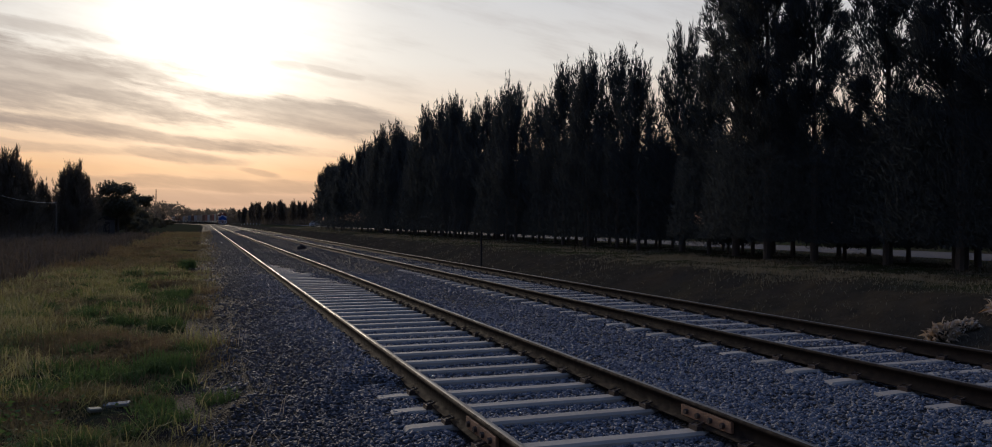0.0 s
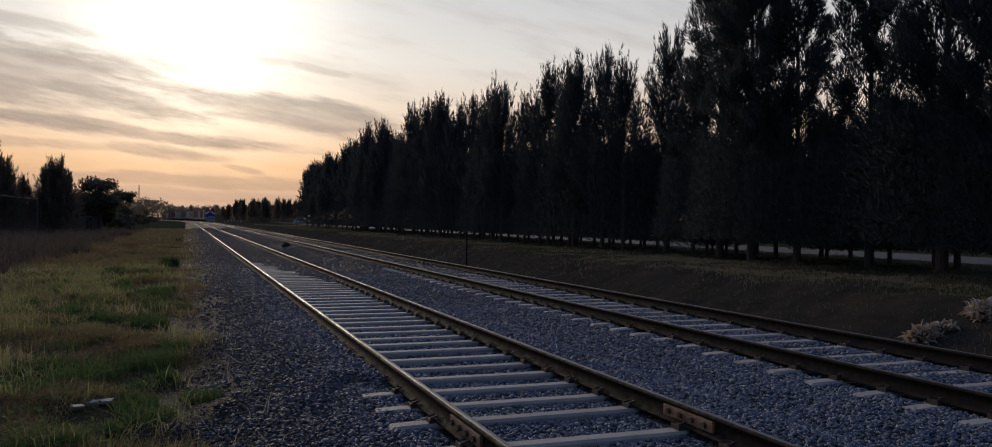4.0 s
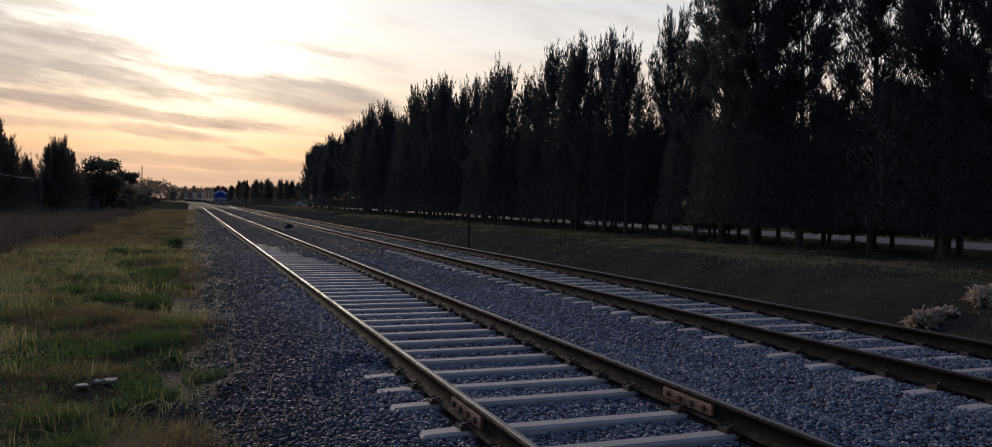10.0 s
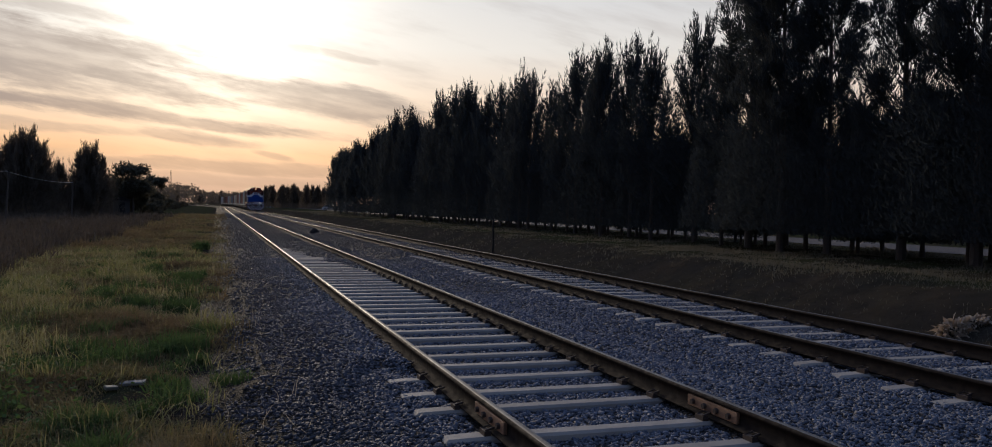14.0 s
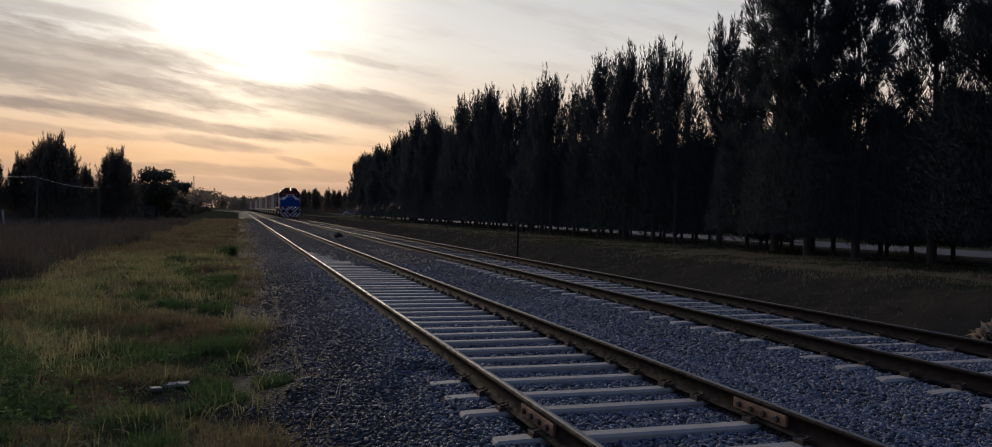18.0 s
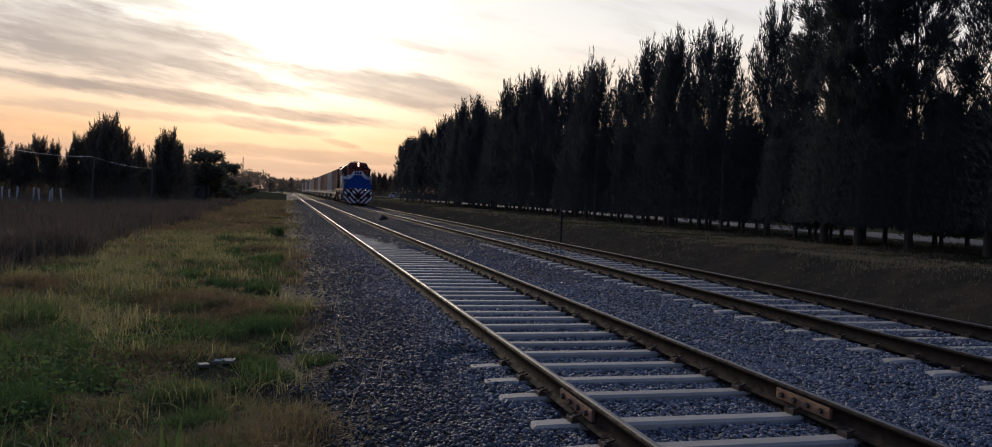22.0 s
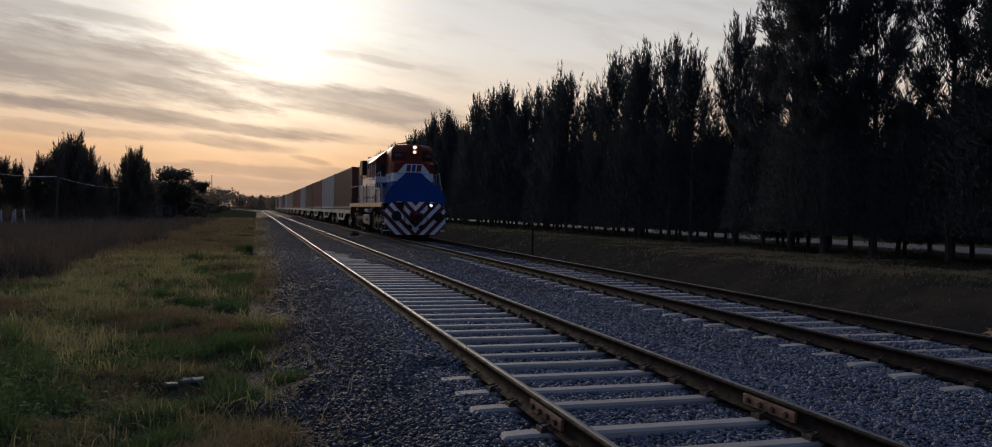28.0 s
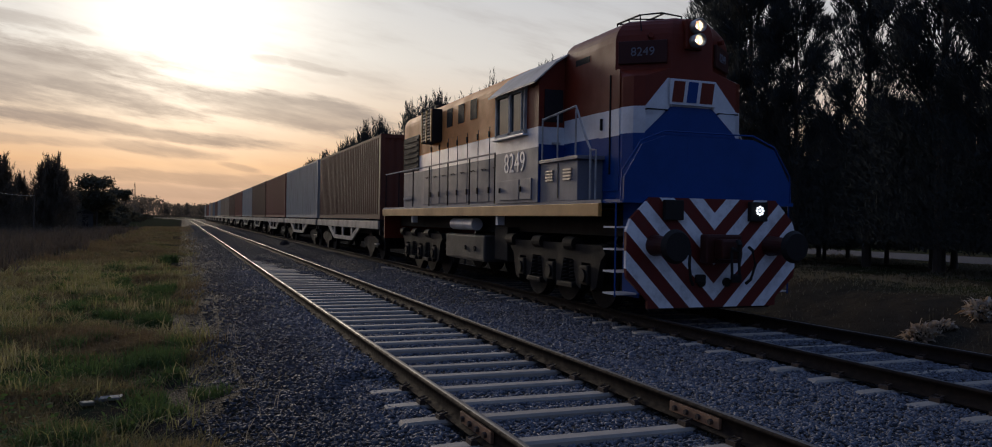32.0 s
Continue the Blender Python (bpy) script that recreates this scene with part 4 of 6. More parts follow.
def rounded_tree(seed, height, spread, leaves, leaf):
    """A gum tree: bare forked stem and rounded clumps of leaves with sky between them."""
    r = np.random.RandomState(seed)
    bm, limbs = bmesh.new(), bmesh.new()
    fork = height * 0.34
    rod(bm, [(0, 0, 0), (0.1, 0, fork)], height * 0.022, 8)
    balls = []
    for i in range(14):
        a, q = i * 2.4, spread * math.sqrt(r.uniform(0.05, 1))
        top = (math.cos(a) * q, math.sin(a) * q, height * r.uniform(0.36, 0.92))
        rod(limbs, [(0.1, 0, fork * r.uniform(0.75, 1)), (top[0] * 0.6, top[1] * 0.6, (fork + top[2]) / 2), top], height * 0.008, 5)
        balls.append((*top, height * r.uniform(0.10, 0.17)))
    balls = np.array(balls)
    k = r.choice(len(balls), leaves, p=balls[:, 3] ** 2 / (balls[:, 3] ** 2).sum())
    d = r.normal(0, 1, (leaves, 3))
    d /= np.linalg.norm(d, axis=1)[:, None]
    c = balls[k, :3] + d * balls[k, 3:4] * r.uniform(0.3, 1.1, (leaves, 1)) * np.array([1.15, 1.15, 0.8])
    way, oth = r.normal(0, 1, (leaves, 3)), r.normal(0, 1, (leaves, 3))
    way /= np.linalg.norm(way, axis=1)[:, None]
    side = np.cross(way, oth)
    side /= np.linalg.norm(side, axis=1)[:, None]
    ll = leaf * r.uniform(0.6, 1.4, (leaves, 1))
    v = np.stack([c - side * ll * 0.3, c + side * ll * 0.3, c + way * ll], 1).reshape(-1, 3)
    crown = mesh_from("crown", v, np.arange(3 * leaves).reshape(-1, 3), GUM)
    return as_mesh("trunk", bm), crown, as_mesh("branching", limbs)


def at_ground(x, y):
    return x, y, float(lie(np.array(float(x)), np.array(float(y)))) - 0.05


def make_trees():
    kinds = [tree_parts(41 + i, 10.6, 3.0, 14000, 0.205, 0.62, 54, 0.33, 0.68, 2.6) for i in range(5)]
    far_kinds = [tree_parts(51 + i, 9.9, 2.7, 6000, 0.36, 0.5, 50, 0.36, 0.76, 2.0) for i in range(3)]
    open_kinds = [tree_parts(61 + i, 13.6, 3.1, 40000, 0.165, 0.85, 54, 0.49, 0.34, 2.2, None, 5) for i in range(4)]
    low_kinds = [tree_parts(57 + i, 5.0, 2.3, 4600, 0.27, 0.75, 30, 0.42, 0.85, 4.0) for i in range(2)]
    rnd = random.Random(4)
    label = "tall dark casuarina in a close-planted roadside row"
    y = 6.0
    while y < 154:
        near = y < 30
        sc = rnd.uniform(0.84, 1.06) if near else rnd.uniform(0.82, 1.06)
        if 30 <= y < 62:
            sc *= 0.81 + 0.14 * (y - 30) / 32
        plant("casuarina", rnd.choice(open_kinds if near else (kinds if y < 105 else far_kinds)), label, "tree", "row of casuarinas by the road", at_ground(18.9 + rnd.uniform(-0.6, 0.6), y), sc, rnd.uniform(0, 360))
        if 16 < y < 120:
            plant("casuarina", rnd.choice(low_kinds if y < 85 else far_kinds), label, "tree", "row of casuarinas by the road",
                  at_ground(22.3 + rnd.uniform(-0.6, 0.6), y + rnd.uniform(0.6, 1.8)), sc * rnd.uniform(0.85, 1.0), rnd.uniform(0, 360))
        if y < 80:
            plant("casuarina", rnd.choice(low_kinds), "young dark casuarina between the taller trunks of the row", "tree", "row of casuarinas by the road",
                  at_ground(20.6 + rnd.uniform(-0.5, 0.5), y + rnd.uniform(0.8, 1.6)), sc * rnd.uniform(0.75, 0.95), rnd.uniform(0, 360))
        y += rnd.uniform(2.0, 2.9) if y < 110 else rnd.uniform(2.6, 3.6)
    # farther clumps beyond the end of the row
    small = [tree_parts(71 + i, 10.0, 3.9, 3600, 0.7, 0.4, 30, 0.6, 0.7, 1.2, HAZED) for i in range(3)]
    y = 262.0
    while y < 420:
        plant("casuarina", rnd.choice(small), "dark casuarina in the distant wood", "tree", "distant wood", at_ground(20 + rnd.uniform(-4, 14) - max(0, y - 300) * 0.03, y), rnd.uniform(0.50, 0.70), rnd.uniform(0, 360))
        y += rnd.uniform(1.4, 2.6)
    for i in range(60):
        y = rnd.uniform(430, 640)
        x = rnd.uniform(-70, 30) - (y - 430) * 0.12
        if abs(x - on_line(3, y)[0]) < 9:
            continue
        plant("casuarina", rnd.choice(small), "dark tree in the hazy distance", "tree", "distant wood", at_ground(x, y), rnd.uniform(0.50, 0.78), rnd.uniform(0, 360))
    # the far wood along the horizon
    r = np.random.RandomState(77)
    k = 52000
    x, y = r.uniform(-170, 60, k), r.uniform(400, 650, k)
    top = 6.2 + 4.6 * np.exp(-((x + 22) / 18) ** 2) + 1.2 * noise2(x, y * 0.02, 0.09, 51) + 1.2 * noise2(x, y * 0.05, 0.5, 52) + 0.8 * noise2(x, y, 1.7, 53)
    z = top * r.uniform(0.0, 1.0, k) ** 0.7
    off = np.abs(x - (3 - np.maximum(0, y - BEND_Y) ** 2 / (2 * BEND_R)))
    keep = (off > 7) | (y > 575)
    c = np.stack([x, y, z], -1)[keep]
    k = len(c)
    v = (c[:, None] + r.normal(0, 0.45, (k, 3, 3))).reshape(-1, 3)
    tagged(new("distant_wood", mesh_from("distant_wood", v, np.arange(3 * k).reshape(-1, 3), HAZED)), "dark wood along the far horizon", "wood", kind="stuff")
    # west side: casuarinas, gums and bushes behind the rough ground
    left = [(-22.0, 97, 0.86), (-20.4, 95, 0.92), (-19.4, 96.5, 0.80), (-18.2, 100, 0.62), (-16.7, 105, 0.78), (-15.7, 104, 0.86), (-14.9, 106, 0.74), (-24.0, 98, 0.72)]
    left += [(-24.6 - 1.25 * k, 97 - 0.3 * k + rnd.uniform(-2.5, 2.5), (0.60, 0.64, 0.68, 0.70, 0.72, 0.74)[min(k // 5, 5)] * rnd.uniform(0.85, 1.15)) for k in range(36)]
    left += [(-13.0 - 0.75 * k + rnd.uniform(-0.3, 0.3), 116 + rnd.uniform(-2, 3), rnd.uniform(0.26, 0.42)) for k in range(5)]
    left += [(-15.4 - 1.15 * k + rnd.uniform(-0.4, 0.4), 103 + rnd.uniform(-3, 3), rnd.uniform(0.34, 0.50)) for k in range(9)]
    mid = [tree_parts(81 + i, 8.0, 3.9, 8000, 0.36, 0.2, 56, 0.40, 0.66, 2.0, HAZED) for i in range(3)]
    for x, y, sc in left:
        plant("casuarina", rnd.choice(mid),  "dark casuarina behind the rough ground", "tree", "trees behind the rough ground", at_ground(x, y), sc, rnd.uniform(0, 360))
    gums = [rounded_tree(91, 7.8, 1.7, 7600, 0.28), rounded_tree(92, 6.0, 1.4, 4800, 0.27)]
    for x, y, sc, k in ((-12.4, 118, 1.02, 0), (-14.2, 121, 0.90, 1), (-14.9, 117, 0.70, 0), (-12.6, 165, 1.15, 1), (-16.0, 125, 0.8, 1), (-11.8, 122, 0.52, 0)):
        plant("gum_tree", gums[k], "rounded gum tree with open leaf clumps", "tree", "trees behind the rough ground", at_ground(x, y), sc, rnd.uniform(0, 360))
    bush = [rounded_tree(95 + i, 3.0, 1.6, 3200, 0.26) for i in range(2)]
    for i in range(84):
        y = rnd.uniform(112, 300)
        x = -8.5 - (y - 60) * 0.010 + rnd.uniform(-9, 0.0) * (0.4 + y / 260)
        plant("bush", rnd.choice(bush), "low dark bush on the rough ground", "bush", "bushes beside the line", at_ground(x, y), rnd.uniform(0.45, 0.85), rnd.uniform(0, 360))


make_stones()
make_grass()
make_scrub()
make_bank_grass()
make_trees()


# ---- train ----
FLASHERS = []  # the ditch lamp diodes, turned to act out the flashing, and their sides
ROLLING = []  # thing, metres behind the locomotive's nose


def lettering(text, size, mat, parent, m, name="number"):
    """Raised letters as a mesh."""
    cu = bpy.data.curves.new(name, "FONT")
    cu.body, cu.size, cu.extrude, cu.align_x, cu.align_y = text, size, 0.003, "CENTER", "CENTER"
    tmp = bpy.data.objects.new(name, cu)
    me = bpy.data.meshes.new_from_object(tmp)
    bpy.data.objects.remove(tmp)
    me.materials.clear()
    me.materials.append(mat)
    ob = new(name, me)
    ob.parent = parent
    ob.matrix_local = m
    return ob


def hood_section(half, z0, z1, top=False):
    """Cross-section of a hood between two heights, rounded where it reaches the roof."""
    if not top:
        return [(-half, z0), (half, z0), (half, z1), (-half, z1)]
    r = 0.34
    arc = [(half - r + r * math.cos(a), z1 - r + r * math.sin(a)) for a in np.linspace(0, math.pi / 2, 7)]
    return [(-half, z0), (half, z0)] + arc + [(-x, z) for x, z in arc[::-1]]


def wheelset(parent, y, radius=0.5, half=GAUGE / 2):
    ob = part("wheelset", rods([(-half - 0.2, y, radius), (half + 0.2, y, radius)], 0.09, 10), BLACK, parent)
    for side in (-1, 1):
        bm = discs((side * half, y, radius), (1, 0, 0), radius, 0.13, 32)
        disc(bm, (side * (half - 0.075), y, radius), (1, 0, 0), radius + 0.028, 0.03, 32)
        disc(bm, (side * (half + 0.07), y, radius), (1, 0, 0), radius * 0.35, 0.06, 20)
        part("wheel", bm, FRAME, ob)
    return ob


def loco_bogie(loco, axles):
    first, last = axles[0], axles[-1]
    root = part("bogie", boxed(-0.55, 0.55, first + 0.2, last - 0.2, 0.55, 0.95, bevel=0.03), BLACK, loco, "grimy three-axle bogie")
    for y in axles:
        wheelset(root, y)
    for side in (-1, 1):
        x = side * 1.19
        # cast side frame with pedestals reaching down round each axle box
        outline = [(first - 0.62, 0.86), (first - 0.50, 0.98), (last + 0.50, 0.98), (last + 0.62, 0.86)]
        y = last
        for a in axles[::-1]:
            outline += [(a + 0.46, 0.74), (a + 0.34, 0.34), (a + 0.17, 0.28), (a + 0.15, 0.70), (a - 0.15, 0.70), (a - 0.17, 0.28), (a - 0.34, 0.34), (a - 0.46, 0.74)]
        part("side_frame", prisms(outline, "x", x - 0.055, x + 0.055), FRAME, root)
        for a in axles:
            bm = boxed(x - 0.10, x + 0.10, a - 0.14, a + 0.14, 0.36, 0.66, bevel=0.03)
            disc(bm, (x + side * 0.11, a, 0.5), (1, 0, 0), 0.10, 0.05, 16)
            part("axle_box", bm, FRAME, root)
            part("brake_cylinder", discs((x + side * 0.02, a + 0.55, 0.98), (0, 1, 0), 0.11, 0.34, 16), FRAME, root)
        for a, b in zip(axles, axles[1:]):
            for s in (-0.13, 0.13):
                turns = [(x + 0.075 * math.cos(k * 0.785), (a + b) / 2 + s + 0.075 * math.sin(k * 0.785), 0.38 + 0.0073 * k) for k in range(49)]
                bm = rods(turns, 0.017, 6)
                part("coil_spring", bm, FRAME, root)
            part("spring_seat", boxed(x - 0.12, x + 0.12, (a + b) / 2 - 0.28, (a + b) / 2 + 0.28, 0.28, 0.37, bevel=0.02), FRAME, root)
        for a in axles:
            part("brake_shoe", boxed(side * 0.80, side * 0.95, a - 0.62, a - 0.53, 0.3, 0.68, bevel=0.02), BLACK, root)


def make_locomotive():
    loco = thing("locomotive", "blue, white and maroon diesel locomotive with lit headlamps", "locomotive")
    deck = 1.65
    # underframe, sill and walkways
    part("underframe", boxed(-0.95, 0.95, -0.5, 13.5, 1.12, 1.50), BLACK, loco)
    for side in (-1, 1):
        a, b = sorted((side * 1.44, side * 1.50))
        part("side_sill", boxed(a, b, 0.05, 13.62, 1.41, 1.60, bevel=0.008), SILL, loco, "ochre-painted side sill")
    part("walkway", boxed(-1.46, 1.46, 0.05, 13.66, 1.603, deck), GREYBLUE, loco)
    part("front_walkway", boxed(-1.44, 1.44, -0.55, 0.045, 1.603, deck), BLUE, loco)
    # nose: pilot plate and fittings
    part("pilot_plate", prisms([(-1.07, 0.15), (1.07, 0.15), (1.07, 0.26), (1.40, 0.57), (1.42, 0.70), (1.42, 1.22), (1.36, 1.38), (1.05, 1.68), (-1.05, 1.68), (-1.36, 1.38), (-1.42, 1.22), (-1.42, 0.70), (-1.40, 0.57), (-1.07, 0.26)], "y", -0.62, -0.56),
         CHEVRON, loco, "pilot plate painted in maroon and white chevrons")
    for side in (-1, 1):
        bm = discs((side * 0.97, -0.84, 1.02), (0, 1, 0), 0.11, 0.46, 20, radius2=0.15)
        part("buffer_stock", bm, DARKRED, loco)
        head = discs((side * 0.97, -1.16, 1.02), (0, -1, 0), 0.23, 0.07, 32, radius2=0.19)
        disc(head, (side * 0.97, -1.08, 1.02), (0, 1, 0), 0.09, 0.12, 16)
        part("buffer", head, BLACK, loco, "dark round buffer head")
        lamp = part("ditch_lamp", boxed(side * 0.71 - 0.15, side * 0.71 + 0.15, -0.70, -0.62, 1.37, 1.65, bevel=0.015), BLACK, loco)
        spots = [(0.0, 0.0, 0.020)] + [(0.054 * math.cos(k * math.pi / 4), 0.054 * math.sin(k * math.pi / 4), 0.018) for k in range(8)]
        for dx, dz, radius in spots:
            FLASHERS.append((part("diode", discs((dx, -0.058, dz), (0, 1, 0), radius, 0.012, 10), DITCH, lamp, "lit white diode, turned round to stand for its off phase"), side))
        # brake hoses and cock
        bm = rods([(side * 0.52, -0.72, 1.0), (side * 0.52, -0.80, 0.96), (side * 0.55, -0.83, 0.75), (side * 0.50, -0.80, 0.55), (side * 0.44, -0.76, 0.48)], 0.022, 8)
        part("brake_hose", bm, BLACK, loco)
        part("hose_bracket", boxed(side * 0.30 - 0.08, side * 0.30 + 0.08, -0.76, -0.70, 0.50, 0.62, bevel=0.02), BLACK, loco)
        # corner steps
        for i in range(4):
            part("step", boxed(min(side * 1.12, side * 1.47), max(side * 1.12, side * 1.47), -0.40, -0.06, 0.32 + 0.31 * i, 0.345 + 0.31 * i), WHITE, loco)
        part("step_side", boxed(min(side * 1.10, side * 1.12), max(side * 1.10, side * 1.12), -0.45, 0.0, 0.28, 1.60), BLUE, loco)
        part("step_post", rods([(side * 1.47, -0.41, 0.30), (side * 1.47, -0.41, 1.6)], 0.014, 6), BLUE, loco)
    bm = boxed(-0.30, 0.30, -0.86, -0.70, 0.78, 1.18, bevel=0.03)
    box(bm, -0.17, 0.17, -1.05, -0.86, 0.84, 1.12, bevel=0.04)
    part("coupler_housing", bm, DARKRED, loco)
    bm = rods([(0.0, -1.05, 0.98), (0.0, -1.16, 0.98), (0.0, -1.20, 1.05), (0.0, -1.15, 1.10)], 0.035, 8)
    rod(bm, [(-0.06, -1.10, 0.96), (-0.06, -1.12, 0.62), (0.06, -1.12, 0.62), (0.06, -1.10, 0.96)], 0.022, 8)
    part("draw_hook", bm, BLACK, loco)
    part("rail_guard", boxed(-1.02, 1.02, -0.555, -0.50, 0.12, 0.22), BLACK, loco)
    for side in (-1, 1):
        part("pipe_hole_cover", discs((side * 0.21, -0.63, 0.50), (0, 1, 0), 0.065, 0.03, 16), BLACK, loco)
    # the blue shield and rail in front of the nose
    part("front_shield", prisms([(-1.40, 1.60), (1.40, 1.60), (1.40, 1.95), (1.12, 2.42), (0.74, 2.56), (-0.74, 2.56), (-1.12, 2.42), (-1.40, 1.95)], "y", -0.50, -0.46), BLUE, loco)
    bm = rods([(-1.44, -0.48, 1.62), (-1.42, -0.48, 2.05), (-1.13, -0.48, 2.47), (-0.75, -0.48, 2.62), (0.75, -0.48, 2.62), (1.13, -0.48, 2.47), (1.42, -0.48, 2.05), (1.44, -0.48, 1.62)], 0.012, 6)
    rod(bm, [(-0.38, -0.49, 2.20), (-0.38, -0.49, 2.52)], 0.014, 6)
    part("front_handrail", bm, BLUE, loco)

    # short hood: slightly cut front corners below, deep ones at the number boards, a rounded roof
    def nose_ring(z, inset=0.0, narrow=1.0):
        f = min(1.0, max(0.0, (z - 3.47) / 0.14))
        a, b, c, d = (p + (q - p) * f for p, q in ((0.28, 0.52), (0.93, 0.68), (0.09, 0.26), (0.79, 0.36)))
        half = [(1.0, 2.26), (1.0, a), (b, c), (d, 0.0)]
        return [(x * narrow, max(y, y * 0.9 + inset) if y < 2 else y, z) for x, y in half + [(-x, y) for x, y in half[::-1]]]

    def loft(name, rings, mat):
        bm = bmesh.new()
        rows = [[bm.verts.new(p) for p in ring] for ring in rings]
        for lo, hi in zip(rows, rows[1:]):
            for k in range(8):
                bm.faces.new((lo[k], lo[(k + 1) % 8], hi[(k + 1) % 8], hi[k]))
        bm.faces.new(rows[0][::-1])
        bm.faces.new(rows[-1])
        bmesh.ops.recalc_face_normals(bm, faces=bm.faces)
        part(name, bm, mat, loco)

    loft("short_hood_lower", [nose_ring(deck), nose_ring(2.638)], BLUE)
    loft("short_hood_band", [nose_ring(2.638), nose_ring(3.03)], WHITE)
    crown = [nose_ring(4.38 - 0.34 + 0.34 * math.sin(a), 0.10 * (1 - math.cos(a)), 0.66 + 0.34 * math.cos(a)) for a in np.linspace(0, math.pi / 2, 7)]
    loft("short_hood_top", [nose_ring(3.03), nose_ring(3.47), nose_ring(3.61)] + crown, MAROON)
    # painted front: blue field with a white bib rising to the badge
    part("bib_blue", prisms([(-0.785, 2.63), (0.785, 2.63), (0.785, 2.655), (0.36, 3.045), (-0.36, 3.045), (-0.785, 2.655)], "y", -0.006, 0.0), BLUE, loco)
    part("bib_white", prisms([(-0.788, 3.03), (-0.788, 2.66), (-0.36, 3.05), (0.36, 3.05), (0.788, 2.66), (0.788, 3.03), (0.42, 3.46), (-0.42, 3.46)], "y", -0.010, -0.002), WHITE, loco)
    badge = part("badge", boxed(-0.40, 0.40, -0.05, -0.030, 3.07, 3.45, bevel=0.006), WHITE, loco, "white operator's badge with plain maroon and blue bars")
    for a, b, m in ((-0.37, -0.14, MAROON), (-0.12, 0.09, BLUE), (0.11, 0.37, MAROON)):
        part("badge_bar", prisms([(a, 3.11), (b - 0.04, 3.11), (b, 3.42), (a + 0.04, 3.42)], "y", -0.056, -0.050), m, badge)
    for s in (-1, 1):
        part("badge_bracket", boxed(s * 0.36 - 0.02, s * 0.36 + 0.02, -0.03, 0.0, 3.04, 3.10), STEEL, loco)
        part("hand_grip", rods([(s * 0.78, -0.01, 2.98), (s * 0.78, -0.07, 2.98), (s * 0.45, -0.07, 2.98), (s * 0.45, -0.01, 2.98)], 0.012, 6), BLACK, loco)
    # headlamps in their bezel
    bezel = part("headlamp_housing", boxed(-0.15, 0.15, -0.06, 0.10, 3.90, 4.35, bevel=0.03), MAROON, loco)
    for z in (4.235, 4.02):
        ring = [(r * math.cos(a), y, z + r * math.sin(a)) for y, r in ((-0.06, 0.098), (-0.215, 0.098), (-0.215, 0.086), (-0.065, 0.070)) for a in np.linspace(0, 2 * math.pi, 25)[:24]]
        quads = [(24 * k + i, 24 * k + (i + 1) % 24, 24 * (k + 1) + (i + 1) % 24, 24 * (k + 1) + i) for k in range(3) for i in range(24)]
        rim = new("lamp_barrel", mesh_from("lamp_barrel", ring, quads, STEEL))
        rim.parent = bezel
        part("reflector", discs((0, -0.072, z), (0, 1, 0), 0.074, 0.012, 24), LAMP, bezel, "warm lit reflector")
        part("bulb", discs((0, -0.082, z), (0, 1, 0), 0.014, 0.008, 12), BULB, bezel, "glaring lit bulb")
    for s in (-1, 1):
        board = part("number_board", boxed(-0.36, 0.36, -0.03, 0.01, -0.17, 0.17, bevel=0.012), DARKRED, loco)
        board.matrix_local = pose(s * 0.69, 0.25, 3.86, 0, 0, s * 39)
        lettering("8249", 0.18, GREYBLUE, board, pose(0, -0.033, 0, 90, 0, 0))
        part("marker_lamp", discs((s * 0.62, 0.16, 4.10), (0.4 * s, -1, 0), 0.04, 0.08, 14), MAROON, loco)
    # roof rails and horn
    bm = rods([(-0.72, 0.25, 4.18), (-0.72, 0.3, 4.42), (-0.35, 0.3, 4.49), (0.0, 0.3, 4.47), (0.02, 0.3, 4.34)], 0.014, 6)
    for y in (0.62, 0.98):
        rod(bm, [(-0.70, y, 4.18), (-0.70, y + 0.04, 4.44), (-0.1, y + 0.04, 4.50), (-0.05, y + 0.04, 4.34)], 0.014, 6)
    rod(bm, [(-0.72, 0.3, 4.42), (-0.70, 1.02, 4.44)], 0.014, 6)
    rod(bm, [(-0.30, 0.3, 4.49), (-0.30, 1.02, 4.48)], 0.014, 6)
    part("roof_rail", bm, BLACK, loco)
    part("vent_slot", boxed(-1.006, -0.99, 1.35, 1.85, 3.88, 3.98), BLACK, loco)
    bm = rods([(-1.02, 0.62, 2.05), (-1.02, 0.62, 3.55)], 0.016, 6)
    part("hood_hinge_bar", bm, BLACK, loco)
    part("hood_door", boxed(-1.012, -1.0, 0.35, 0.95, 1.8, 3.6, bevel=0.004), BLUE, loco)
    part("hood_door_band", boxed(-1.016, -1.004, 0.345, 0.955, 2.62, 3.02), WHITE, loco)
    part("hood_door_top", boxed(-1.016, -1.004, 0.345, 0.955, 3.02, 3.605), MAROON, loco)
    part("door_handle", boxed(-1.05, -1.01, 0.86, 0.90, 2.74, 2.92, bevel=0.01), BLACK, loco)

    # cab
    def cab_slab(name, z0, z1, mat, top=False):
        if top:
            arc = [(1.48, z0), (1.48, 3.68), (1.40, 3.80), (1.20, 3.99), (0.95, 4.15), (0.65, 4.26), (0.3, 4.31)]
            outline = [(-1.48, z0)] + [(x, z) for x, z in arc] + [(-x, z) for x, z in arc[:0:-1]]
        else:
            outline = [(-1.48, z0), (1.48, z0), (1.48, z1), (-1.48, z1)]
        part(name, prisms(outline, "y", 2.26, 4.26), mat, loco)
    cab_slab("cab_lower", deck, 2.58, GREYBLUE)
    cab_slab("cab_band", 2.58, 2.92, WHITE)
